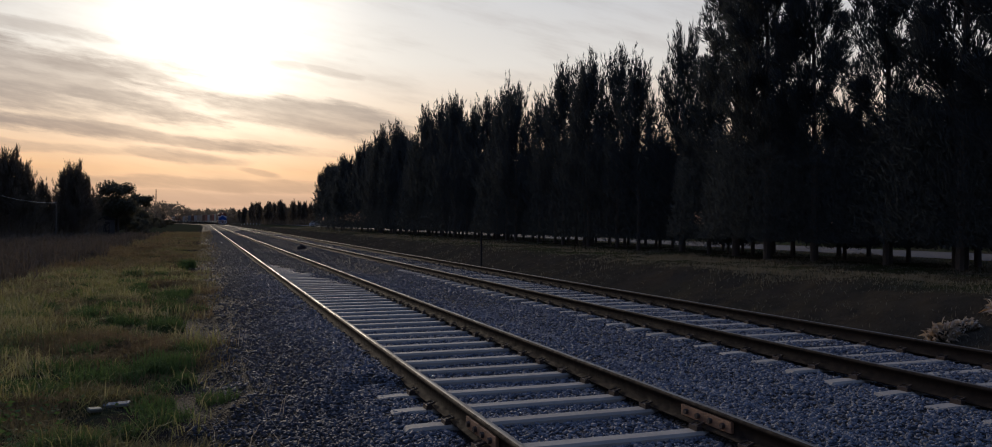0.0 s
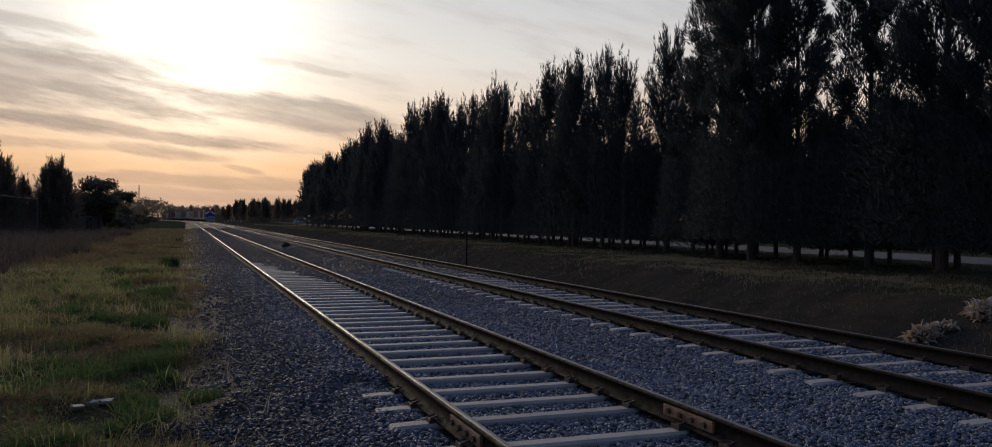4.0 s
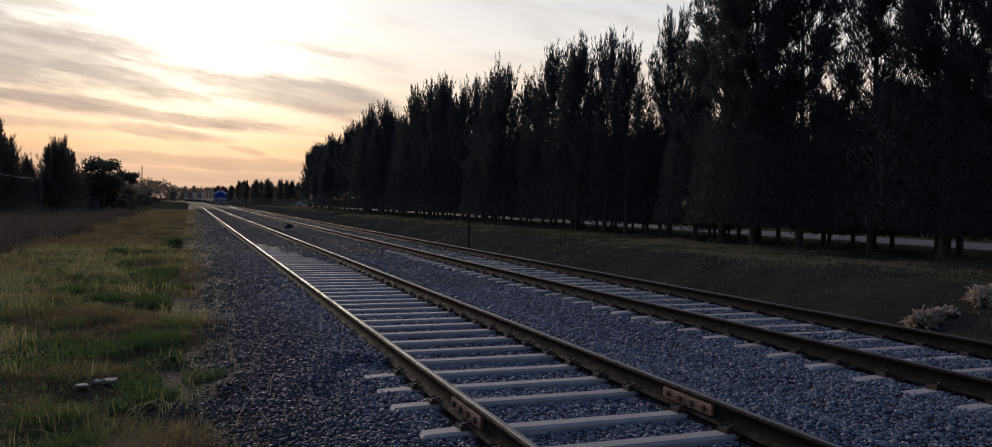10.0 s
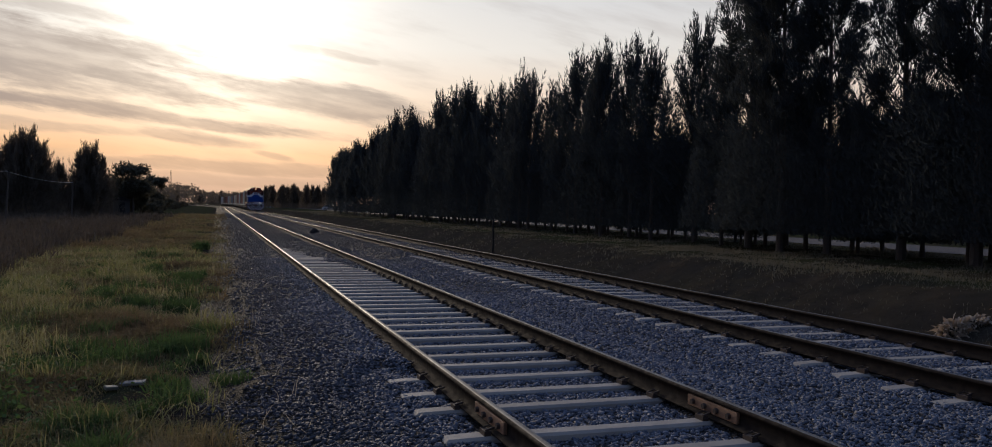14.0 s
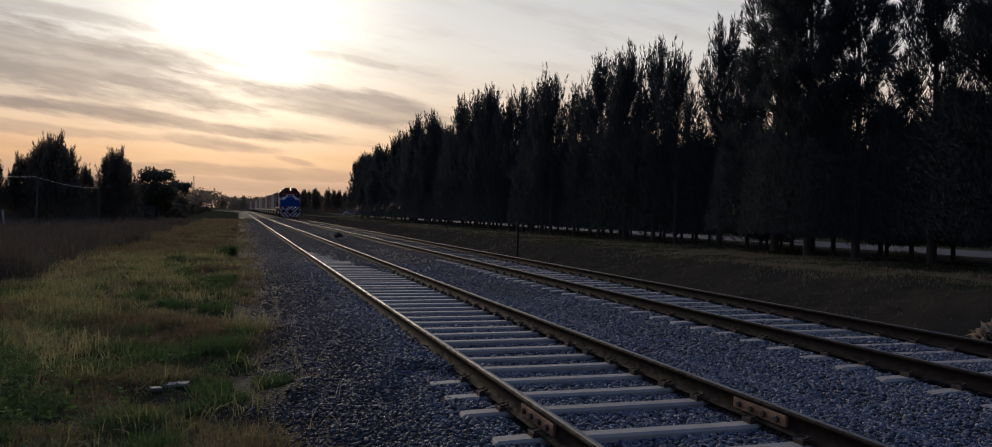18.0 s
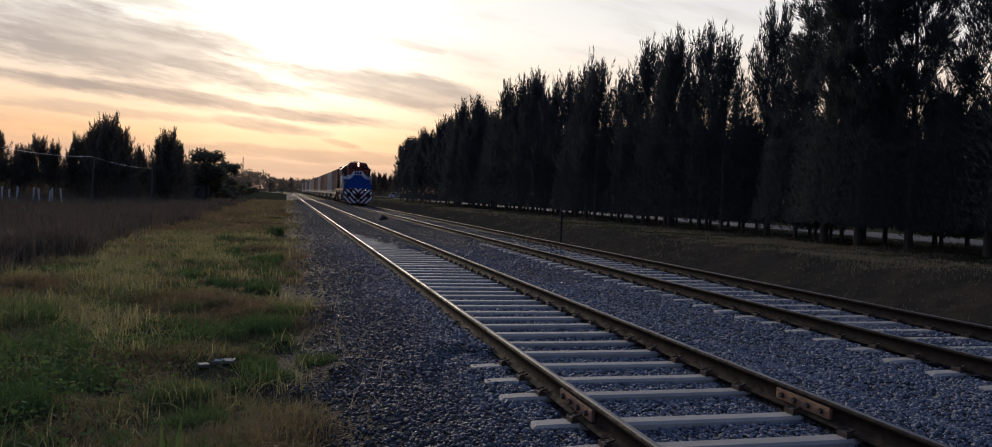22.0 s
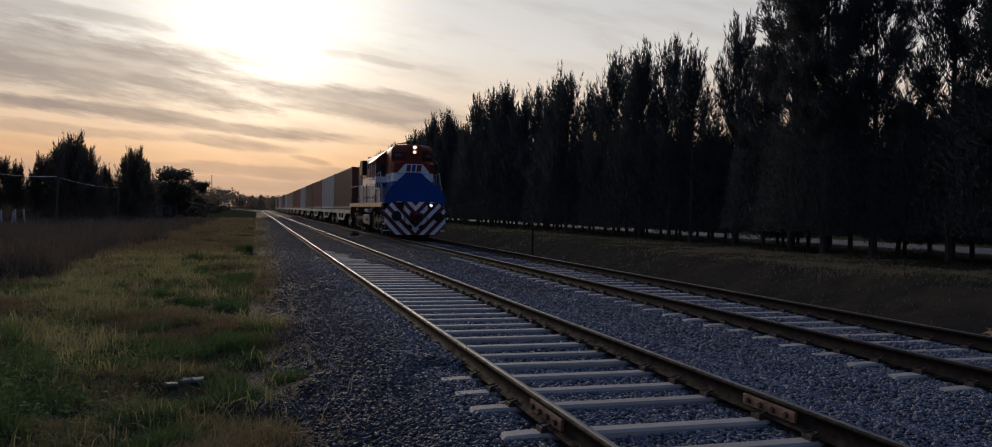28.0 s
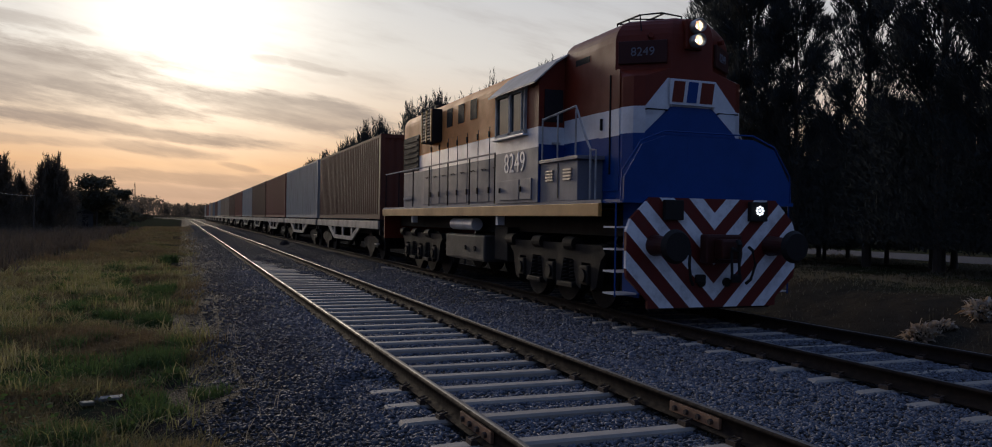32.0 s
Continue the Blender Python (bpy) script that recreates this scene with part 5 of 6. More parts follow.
    cab_slab("cab_top", 2.92, 4.22, MAROON, True)
    part("cab_front_blue", boxed(-1.47, -1.0, 2.245, 2.258, deck, 2.62), BLUE, loco)
    part("cab_front_blue", boxed(1.0, 1.47, 2.245, 2.258, deck, 2.62), BLUE, loco)
    arc = [(-1.60, 3.66), (-1.42, 3.82), (-1.20, 4.02), (-0.95, 4.18), (-0.65, 4.29), (-0.3, 4.34)]
    skin = arc + [(-x, z) for x, z in arc[::-1]]
    part("cab_roof", prisms(skin + [(x, z - 0.03) for x, z in skin[::-1]], "y", 2.18, 4.40), ROOF, loco, "pale curved roof sheet")
    for side in (-1, 1):
        x = side * 1.48
        a, b = sorted((x, x + side * 0.012))
        part("window_glass", boxed(a, b, 2.80, 4.16, 2.92, 3.60), GLASS, loco, "dark cab window glass")
        bm = bmesh.new()
        for y0, y1 in ((2.76, 2.81), (2.90, 2.935), (3.44, 3.52), (4.14, 4.20)):
            box(bm, min(x, x + side * 0.05), max(x, x + side * 0.05), y0, y1, 2.88, 3.64)
        for z0, z1 in ((2.86, 2.92), (3.60, 3.65)):
            box(bm, min(x, x + side * 0.05), max(x, x + side * 0.05), 2.74, 4.21, z0, z1)
        part("window_frame", bm, RAILING, loco)
        part("arm_rest", boxed(min(x, x + side * 0.10), max(x, x + side * 0.10), 2.70, 4.22, 2.81, 2.85, bevel=0.01), WHITE, loco)
        lettering("8249", 0.50, WHITE, loco, pose(x + side * 0.006, 3.30, 2.35, 90, 0, -90 if side < 0 else 90))
        for y0, y1 in ((2.5, 3.0), (3.05, 4.0)):
            part("locker_door", boxed(min(x, x + side * 0.02), max(x, x + side * 0.02), y0, y1, 1.70, 2.06, bevel=0.006), GREYBLUE, loco)
            part("latch", boxed(min(x, x + side * 0.05), max(x, x + side * 0.05), y1 - 0.07, y1 - 0.03, 1.84, 1.93, bevel=0.006), BLACK, loco)
        part("front_window", boxed(min(side * 1.04, side * 1.38), max(side * 1.04, side * 1.38), 2.235, 2.26, 3.0, 3.55), GLASS, loco)
        part("cab_door_handle", boxed(min(side * 1.10, side * 1.24), max(side * 1.10, side * 1.24), 2.19, 2.245, 2.62, 2.66, bevel=0.008), STEEL, loco)
        # battery boxes beside the short hood, with louvres
        bat = part("battery_box", boxed(min(side * 1.0, side * 1.44), max(side * 1.0, side * 1.44), 0.85, 2.24, deck, 2.28, bevel=0.012), GREYBLUE, loco, "grey battery box")
        part("battery_lid", boxed(min(side * 1.0, side * 1.48), max(side * 1.0, side * 1.48), 0.78, 2.24, 2.283, 2.34, bevel=0.008), GREYBLUE, bat)
        for y in (1.05, 1.72):
            for k in range(4):
                xx = side * 1.44
                part("louvre", boxed(min(xx, xx + side * 0.022), max(xx, xx + side * 0.022), y, y + 0.28, 1.98 + 0.05 * k, 2.005 + 0.05 * k), STEEL, bat)
        part("box_seam", boxed(min(side * 1.435, side * 1.447), max(side * 1.435, side * 1.447), 1.53, 1.55, 1.70, 2.26), BLACK, bat)
        # handrails by the nose
        xx = side * 1.43
        bm = rods([(xx, 2.2, 3.02), (xx, 0.95, 3.10), (xx, 0.62, 2.60), (xx, 0.45, 2.40), (xx, 0.45, 1.66)], 0.019, 6)
        for y in (2.2, 1.6, 0.95):
            rod(bm, [(xx, y, 2.34), (xx, y, 3.05)], 0.016, 6)
        rod(bm, [(xx, 0.28, 1.66), (xx, 0.28, 2.38), (xx, 0.45, 2.40)], 0.016, 6)
        part("nose_handrail", bm, RAILING, loco)

    # long hood
    part("long_hood_lower", prisms(hood_section(1.0, deck, 2.62), "y", 4.28, 13.05), GREYBLUE, loco)
    part("long_hood_band", prisms(hood_section(1.0, 2.62, 3.06), "y", 4.28, 13.05), WHITE, loco)
    part("long_hood_top", prisms(hood_section(1.0, 3.06, 4.29, True), "y", 4.28, 13.05), SUNLIT_TAN, loco)
    for side in (-1, 1):
        x = side * 1.0
        y = 4.42
        for k in range(9):
            w = 0.72
            a, b = sorted((x, x + side * 0.022))
            d = part("engine_door", boxed(a, b, y, y + w - 0.05, 1.72, 3.30, bevel=0.006), DOORS, loco)
            part("engine_door_top", boxed(min(x, x + side * 0.026), max(x, x + side * 0.026), y + 0.004, y + w - 0.054, 2.62, 3.06), WHITE, d)
            part("engine_door_crest", boxed(min(x, x + side * 0.026), max(x, x + side * 0.026), y + 0.004, y + w - 0.054, 3.063, 3.296), SUNLIT_TAN, d)
            part("door_handle", rods([(x + side * 0.02, y + 0.18, 2.40), (x + side * 0.06, y + 0.18, 2.42), (x + side * 0.06, y + 0.36, 2.42), (x + side * 0.02, y + 0.36, 2.40)], 0.012, 6), BLACK, d)
            for z in (1.9, 3.08):
                part("hinge", boxed(min(x, x + side * 0.045), max(x, x + side * 0.045), y - 0.03, y + 0.03, z, z + 0.13, bevel=0.008), BLACK, d)
            y += w
        for y in (6.72, 7.60, 8.48):
            part("hood_window", boxed(min(x, x + side * 0.012), max(x, x + side * 0.012), y, y + 0.43, 3.58, 4.02), BLACK, loco)
        # radiator shutter box standing out from the side
        rad = part("radiator_box", boxed(min(x, x + side * 0.27), max(x, x + side * 0.27), 9.31, 10.23, 3.27, 4.09, bevel=0.02), BLACK, loco, "dark radiator shutter box")
        xx = x + side * 0.27
        for y0, y1 in ((9.31, 9.38), (9.74, 9.80), (10.16, 10.23)):
            part("shutter_frame", boxed(min(xx, xx + side * 0.03), max(xx, xx + side * 0.03), y0, y1, 3.27, 4.08), SILL, rad)
        for k in range(9):
            part("shutter_slat", boxed(min(xx, xx + side * 0.02), max(xx, xx + side * 0.02), 9.38, 10.16, 3.33 + 0.08 * k, 3.365 + 0.08 * k), GLASS, rad)
        part("radiator_grille", boxed(min(x, x + side * 0.03), max(x, x + side * 0.03), 11.40, 13.02, 2.66, 3.64, bevel=0.01), BLACK, loco, "black radiator grille panel")
        for k in range(6):
            part("grille_slat", boxed(min(x, x + side * 0.05), max(x, x + side * 0.05), 11.5, 12.92, 2.74 + 0.15 * k, 2.79 + 0.15 * k), BLACK, loco)
        part("grille_slat", boxed(min(x, x + side * 0.05), max(x, x + side * 0.05), 12.0, 12.9, 1.88, 1.94), RAILING, loco)
        part("panel_joint", boxed(min(x, x + side * 0.02), max(x, x + side * 0.02), 4.95, 4.97, 3.1, 3.95), BLACK, loco)
        # side handrail
        xx = side * 1.44
        ys = [4.4, 5.9, 7.4, 8.9, 10.4, 11.9, 13.45]
        bm = rods([(xx, ys[0], 2.62), (xx, ys[-1], 2.62)], 0.018, 6)
        part("side_handrail", bm, RAILING, loco)
        for y in ys:
            part("stanchion", rods([(xx, y, 1.62), (xx, y, 2.62)], 0.016, 6), BLACK, loco)
        part("sill_bracket", boxed(min(side * 1.30, side * 1.44), max(side * 1.30, side * 1.44), 4.2, 4.32, 1.24, 1.41), WHITE, loco)
        part("sill_bracket", boxed(min(side * 1.30, side * 1.44), max(side * 1.30, side * 1.44), 10.4, 10.52, 1.24, 1.41), WHITE, loco)
        part("air_reservoir", discs((side * 1.22, 6.75, 1.24), (0, 1, 0), 0.13, 1.5, 20), WHITE, loco)
    part("exhaust_stack", boxed(-0.30, 0.30, 5.0, 5.6, 4.27, 4.45, bevel=0.02), BLACK, loco)
    part("roof_fan", discs((0, 10.6, 4.31), (0, 0, 1), 0.8, 0.10, 28), BLACK, loco)
    part("horn", rods([(-0.2, 2.4, 4.42), (-0.2, 2.0, 4.44)], 0.05, 10), BLACK, loco)
    # fuel tank and equipment
    tank = part("fuel_tank", boxed(-1.36, 1.36, 5.15, 7.75, 0.48, 1.02, bevel=0.05), TANK, loco, "grimy fuel tank between the bogies")
    for y in (5.7, 6.3):
        part("tank_gauge", discs((-1.37, y, 0.74), (1, 0, 0), 0.05, 0.04, 12), BLACK, tank)
    part("equipment_box", boxed(-1.2, 1.2, 4.3, 5.0, 0.55, 1.2, bevel=0.03), BLACK, loco)
    loco_bogie(loco, (0.9, 2.15, 3.4))
    loco_bogie(loco, (9.0, 10.25, 11.5))
    # rear buffers and steps
    part("rear_headstock", boxed(-1.42, 1.42, 13.62, 13.72, 0.75, 1.60), MAROON, loco)
    for side in (-1, 1):
        part("rear_buffer", discs((side * 0.98, 13.95, 1.0), (0, 1, 0), 0.2, 0.45, 20), BLACK, loco)
    ROLLING.append((loco, 0.0))


def corrugated(x, y0, y1, z0, z1, depth, count, axis="y"):
    """A pressed steel wall: a zigzag of flat ribs drawn from bottom to top, 3 mm of sheet."""
    step = (y1 - y0) / count
    line = []
    for i in range(count):
        s = y0 + i * step
        line += [(s, 0), (s + step * 0.32, 0), (s + step * 0.5, depth), (s + step * 0.82, depth)]
    line.append((y1, 0))
    v, k = [], len(line)
    for z in (z0, z1):
        for s, d in line:
            v.append((x + d, s, z) if axis == "y" else (s, x + d, z))
    f = [(i, i + 1, k + i + 1, k + i) for i in range(k - 1)]
    return v, f


def container_meshes(mat):
    """Shared meshes of a forty-foot box; its floor stands at z = 0."""
    L, H, W = 12.19, 2.72, 1.219
    out = []
    for x, d in ((-W + 0.004, 0.055), (W - 0.059, 0.055)):
        v, f = corrugated(x, 0.12, L - 0.12, 0.16, H - 0.10, d, 38)
        out.append(("side_panel", mesh_from("side_panel", v, f, mat), ""))
    v, f = corrugated(0.045, -W + 0.12, W - 0.12, 0.16, H - 0.10, 0.036, 9, "x")
    out.append(("end_panel", mesh_from("end_panel", v, f, mat), ""))

    def solid(name, bm, m=mat, label=""):
        me = bpy.data.meshes.new(name)
        bm.to_mesh(me)
        bm.free()
        me.materials.append(m)
        out.append((name, me, label))

    solid("roof_panel", boxed(-W + 0.03, W - 0.03, 0.03, L - 0.03, H - 0.045, H - 0.02))
    for x in (-W, W - 0.12):
        for y in (0.0, L - 0.12):
            solid("corner_post", boxed(x, x + 0.12, y, y + 0.12, 0, H, bevel=0.01))
    for x in (-W, W - 0.06):
        solid("top_rail", boxed(x, x + 0.06, 0.12, L - 0.12, H - 0.10, H - 0.03))
        solid("bottom_rail", boxed(x, x + 0.05, 0.12, L - 0.12, 0.02, 0.16))
    solid("end_header", boxed(-W + 0.12, W - 0.12, 0.01, 0.07, H - 0.12, H - 0.01))
    solid("end_sill", boxed(-W + 0.12, W - 0.12, 0.01, 0.07, 0.0, 0.16))
    for x0, x1 in ((-W + 0.12, -0.01), (0.01, W - 0.12)):
        solid("door_leaf", boxed(x0, x1, L - 0.09, L - 0.03, 0.08, H - 0.06, bevel=0.01))
    for x in (-0.8, -0.3, 0.3, 0.8):
        solid("lock_bar", rods([(x, L - 0.015, 0.05), (x, L - 0.015, H - 0.06)], 0.017, 6), STEEL)
    solid("container_floor", boxed(-W + 0.05, W - 0.05, 0.05, L - 0.05, 0.06, 0.15), BLACK)
    return out


def wagon_thing():
    """Pale flat wagon with a fish-bellied side sill on two bogies."""
    root = thing("flat_wagon", "pale grimy flat wagon carrying one container", "railway wagon", "wagons of the train")
    L = 12.4
    part("deck", boxed(-1.2, 1.2, 0.0, L, 1.10, 1.26, bevel=0.01), BLACK, root)
    for side in (-1, 1):
        a, b = sorted((side * 1.22, side * 1.30))
        part("side_sill", boxed(a, b, 0.0, L, 0.99, 1.24, bevel=0.008), WAGON, root, "pale rust-streaked side sill")
        belly = [(2.9, 0.985), (4.3, 0.52), (8.1, 0.52), (9.5, 0.985), (8.9, 0.985), (7.9, 0.66), (4.5, 0.66), (3.5, 0.985)]
        part("belly_truss", prisms(belly, "x", a + 0.01, b - 0.01), WAGON, root)
        for y in (4.4, 6.2, 8.0):
            part("truss_post", boxed(a + 0.012, b - 0.012, y - 0.12, y + 0.12, 0.60, 0.985), WAGON, root)
        for y in (0.25, L - 0.25):
            part("twist_lock", boxed(min(side * 1.05, side * 1.28), max(side * 1.05, side * 1.28), y - 0.12, y + 0.12, 1.26, 1.295), FRAME, root)
        part("end_step", boxed(min(side * 1.22, side * 1.32), max(side * 1.22, side * 1.32), 0.05, 0.35, 0.50, 0.54), WAGON, root)
    part("centre_sill", boxed(-0.25, 0.25, 0.1, L - 0.1, 0.72, 1.10), BLACK, root)
    for y in (-0.03, L + 0.03):
        part("headstock", boxed(-1.25, 1.25, y - 0.05, y + 0.05, 0.80, 1.24), FRAME, root)
        for side in (-1, 1):
            part("buffer", discs((side * 0.98, y + (0.18 if y > 1 else -0.18), 1.0), (0, 1, 0), 0.19, 0.30, 16), BLACK, root)
    for y in (1.75, L - 1.75):
        bog = part("bogie", boxed(-1.0, 1.0, y - 0.18, y + 0.18, 0.40, 0.72, bevel=0.03), BLACK, root, "two-axle freight bogie")
        for a in (y - 0.88, y + 0.88):
            wheelset(bog, a, 0.43)
        for side in (-1, 1):
            x = side * 1.06
            shape = [(y - 1.15, 0.50), (y - 1.1, 0.62), (y - 0.55, 0.74), (y + 0.55, 0.74), (y + 1.1, 0.62), (y + 1.15, 0.50), (y + 1.0, 0.36), (y + 0.62, 0.40), (y + 0.38, 0.22), (y - 0.38, 0.22), (y - 0.62, 0.40), (y - 1.0, 0.36)]
            part("side_frame", prisms(shape, "x", x - 0.06, x + 0.06), FRAME, bog)
    return root


BOX_COLOURS = {
    "brown": ((0.115, 0.050, 0.034), "rust-brown corrugated forty-foot container"),
    "grey": ((0.34, 0.345, 0.33), "pale grey corrugated forty-foot container"),
    "red": ((0.20, 0.055, 0.04), "dull red corrugated forty-foot container"),
    "tan": ((0.34, 0.26, 0.18), "tan corrugated forty-foot container"),
    "blue": ((0.10, 0.14, 0.19), "dark blue-grey corrugated forty-foot container"),
}
BOX_ORDER = ("brown", "grey", "red", "brown", "grey", "red", "brown", "tan", "tan", "grey", "brown", "blue", "tan", "grey", "red", "brown", "grey")


def make_wagons():
    built = {}
    first = wagon_thing()
    for i, kind in enumerate(BOX_ORDER):
        wagon = first if i == 0 else copy_thing(first, Matrix())
        behind = 15.10 + 12.95 * i
        ROLLING.append((wagon, behind))
        colour, label = BOX_COLOURS[kind]
        if kind not in built:
            built[kind] = container_meshes(container_paint(kind + "_container", colour))
        box_thing = thing("container", label + " on a flat wagon", "shipping container", "containers on the train")
        for nm, me, lb in built[kind]:
            ob = new(nm, me)
            ob.parent = box_thing
            ob.location = (0, 0, 1.297)
        ROLLING.append((box_thing, behind + 0.10))


make_locomotive()
make_wagons()


# ---- small things along the line ----
def make_posts_and_wires():
    wood = BARK
    tops = []
    for x, y, base, top, lean in ((-14.75, 60.0, -0.55, 3.08, 2.5), (-14.81, 86.0, -0.55, 2.95, 0.0), (-14.3, 36.0, -0.55, 2.85, 0.0)):
        pole = thing("utility_pole", "thin weathered wooden pole carrying a slack wire", "utility pole", "poles on the rough ground")
        bm = bmesh.new()
        bmesh.ops.create_cone(bm, cap_ends=True, segments=10, radius1=0.065, radius2=0.045, depth=top - base, matrix=Matrix.Translation((0, 0, (top - base) / 2)))
        part("shaft", bm, wood, pole)
        part("insulator", discs((0, 0, top - base + 0.04), (0, 0, 1), 0.035, 0.10, 10), FRAME, pole)
        pole.matrix_basis = pose(x, y, base, 0, lean, 0)
        tops.append((x, y, top))
    order = [tops[2], tops[0], tops[1]]
    for a, b in zip(order, order[1:]):
        pts = []
        for k in range(13):
            f = k / 12
            pts.append((a[0] + (b[0] - a[0]) * f, a[1] + (b[1] - a[1]) * f, a[2] + (b[2] - a[2]) * f + 0.05 - 2.4 * f * (1 - f) * 0.35))
        tagged(part("wire", rods(pts, 0.011, 5), WIRE), "slack pale overhead wire between the poles", "wire", "overhead wires")
    rnd = random.Random(12)
    for x in (-24.6, -23.9, -23.4, -22.3, -21.7, -21.2, -20.7, -20.1):
        y = 75 + rnd.uniform(-0.6, 0.6)
        post = tagged(part("fence_post", boxed(-0.06, 0.06, -0.06, 0.06, 0, rnd.uniform(1.25, 1.5), bevel=0.015), RAILING), "short white-painted fence post behind the scrub", "fence post", "white fence posts")
        post.matrix_basis = pose(*at_ground(x, y), 0, rnd.uniform(-5, 5), 0)
    wall = thing("shed", "small grey rendered shed among the trees", "shed")
    part("wall", boxed(-0.9, 0.9, -1.0, 1.0, 0, 2.0), TANK, wall)
    part("roof", prisms([(-1.05, 2.0), (1.05, 2.0), (1.05, 2.06), (0.0, 2.5), (-1.05, 2.06)], "y", -1.15, 1.15), FRAME, wall)
    part("door", boxed(-0.35, 0.35, -1.03, -1.0, 0.02, 1.75), BLACK, wall)
    wall.matrix_basis = pose(*at_ground(-13.2, 112), 0, 0, 8)
    # the lone post across the tracks
    post = thing("marker_post", "thin dark wooden marker post on the far bank", "post")
    part("shaft", boxed(-0.032, 0.032, -0.032, 0.032, 0, 1.65, bevel=0.01), BLACK, post)
    part("cap", boxed(-0.04, 0.04, -0.04, 0.04, 1.65, 1.68, bevel=0.012), BLACK, post)
    post.matrix_basis = pose(*at_ground(8.7, 31.5), 0, 0, 10)
    # white stakes and a far fence by the line
    for k in range(7):
        p = tagged(part("stake", boxed(-0.10, 0.10, -0.05, 0.05, 0, 0.55 + 0.12 * (k % 3), bevel=0.02), RAILING), "white stake in the far grass beside the line", "stake", "far white stakes")
        p.matrix_basis = pose(*at_ground(10.6 + 0.95 * k, 300 - 1.5 * k), 0, 0, 0)
    # pylon mast on the skyline
    mast = thing("radio_mast", "thin lattice mast on the far skyline", "mast")
    for sx, sy in ((-1, -1), (1, -1), (1, 1), (-1, 1)):
        part("leg", rods([(0.9 * sx, 0.9 * sy, 0), (0.15 * sx, 0.15 * sy, 22)], 0.10, 5), FRAME, mast)
    for k in range(7):
        w, z = 0.9 - 0.105 * k, 3.1 * k + 0.5
        part("brace", rods([(-w, -w, z), (w, -w, z + 1.5), (w, w, z), (-w, w, z + 1.5), (-w, -w, z)], 0.06, 4), FRAME, mast)
    mast.matrix_basis = pose(-30.0, 560, -0.6)


def make_debris():
    r = np.random.RandomState(14)
    straw = leaf_material("pale_straw", [(0.38, 0.34, 0.28), (0.28, 0.23, 0.17), (0.48, 0.45, 0.40), (0.32, 0.19, 0.09)], 0.3)
    for (cx, cy, rad, h, k) in ((9.78, 10.45, 0.20, 0.30, 300), (10.15, 10.4, 0.19, 0.22, 240), (10.95, 10.1, 0.30, 0.32, 420)):
        a, q = r.uniform(0, 2 * np.pi, k), np.sqrt(r.uniform(0, 1, k)) * rad
        x, y = cx + q * np.cos(a), cy + q * np.sin(a)
        lump = 0.55 * h * (1 - (q / rad) ** 2)
        z = lie(x, y) + lump * r.uniform(0, 1, k)
        way = np.stack([np.cos(a) * 0.8, np.sin(a) * 0.8, np.full(k, 0.75)], -1) + r.normal(0, 0.6, (k, 3))
        way /= np.linalg.norm(way, axis=1)[:, None]
        side = np.cross(way, r.normal(0, 1, (k, 3)))
        side /= np.linalg.norm(side, axis=1)[:, None]
        ln = (h * 0.75 * r.uniform(0.4, 1.2, k))[:, None]
        c = np.stack([x, y, z], -1)
        bend = c + way * ln * 0.6 + np.array([0, 0, 0.02])
        tip = c + way * ln - np.array([0, 0, 1]) * ln * 0.18
        wd = side * r.uniform(0.010, 0.034, (k, 1))
        v = np.stack([c - wd, c + wd, bend - wd * 0.8, bend + wd * 0.8, tip], 1).reshape(-1, 3)
        n5 = 5 * np.arange(k)[:, None]
        f = np.concatenate([n5 + np.array([[0, 1, 3]]), n5 + np.array([[0, 3, 2]]), n5 + np.array([[2, 3, 4]])])
        heap = thing("brush_heap", "heap of pale dry cut leaves lying in the ditch", "brush heap", "heaps of cut brush")
        new("straw", mesh_from("straw", v, f, straw)).parent = heap
        bm = bmesh.new()
        bmesh.ops.create_icosphere(bm, subdivisions=3, radius=1.0)
        for vert in bm.verts:
            vert.co = Vector((vert.co.x * rad * 0.9, vert.co.y * rad * 0.9, max(vert.co.z, -0.2) * h * 0.45)) * (1 + 0.16 * noise.noise(vert.co * 3.0))
            vert.co += Vector((cx, cy, float(lie(np.array(cx), np.array(cy)))))
        part("core", bm, EARTH, heap)


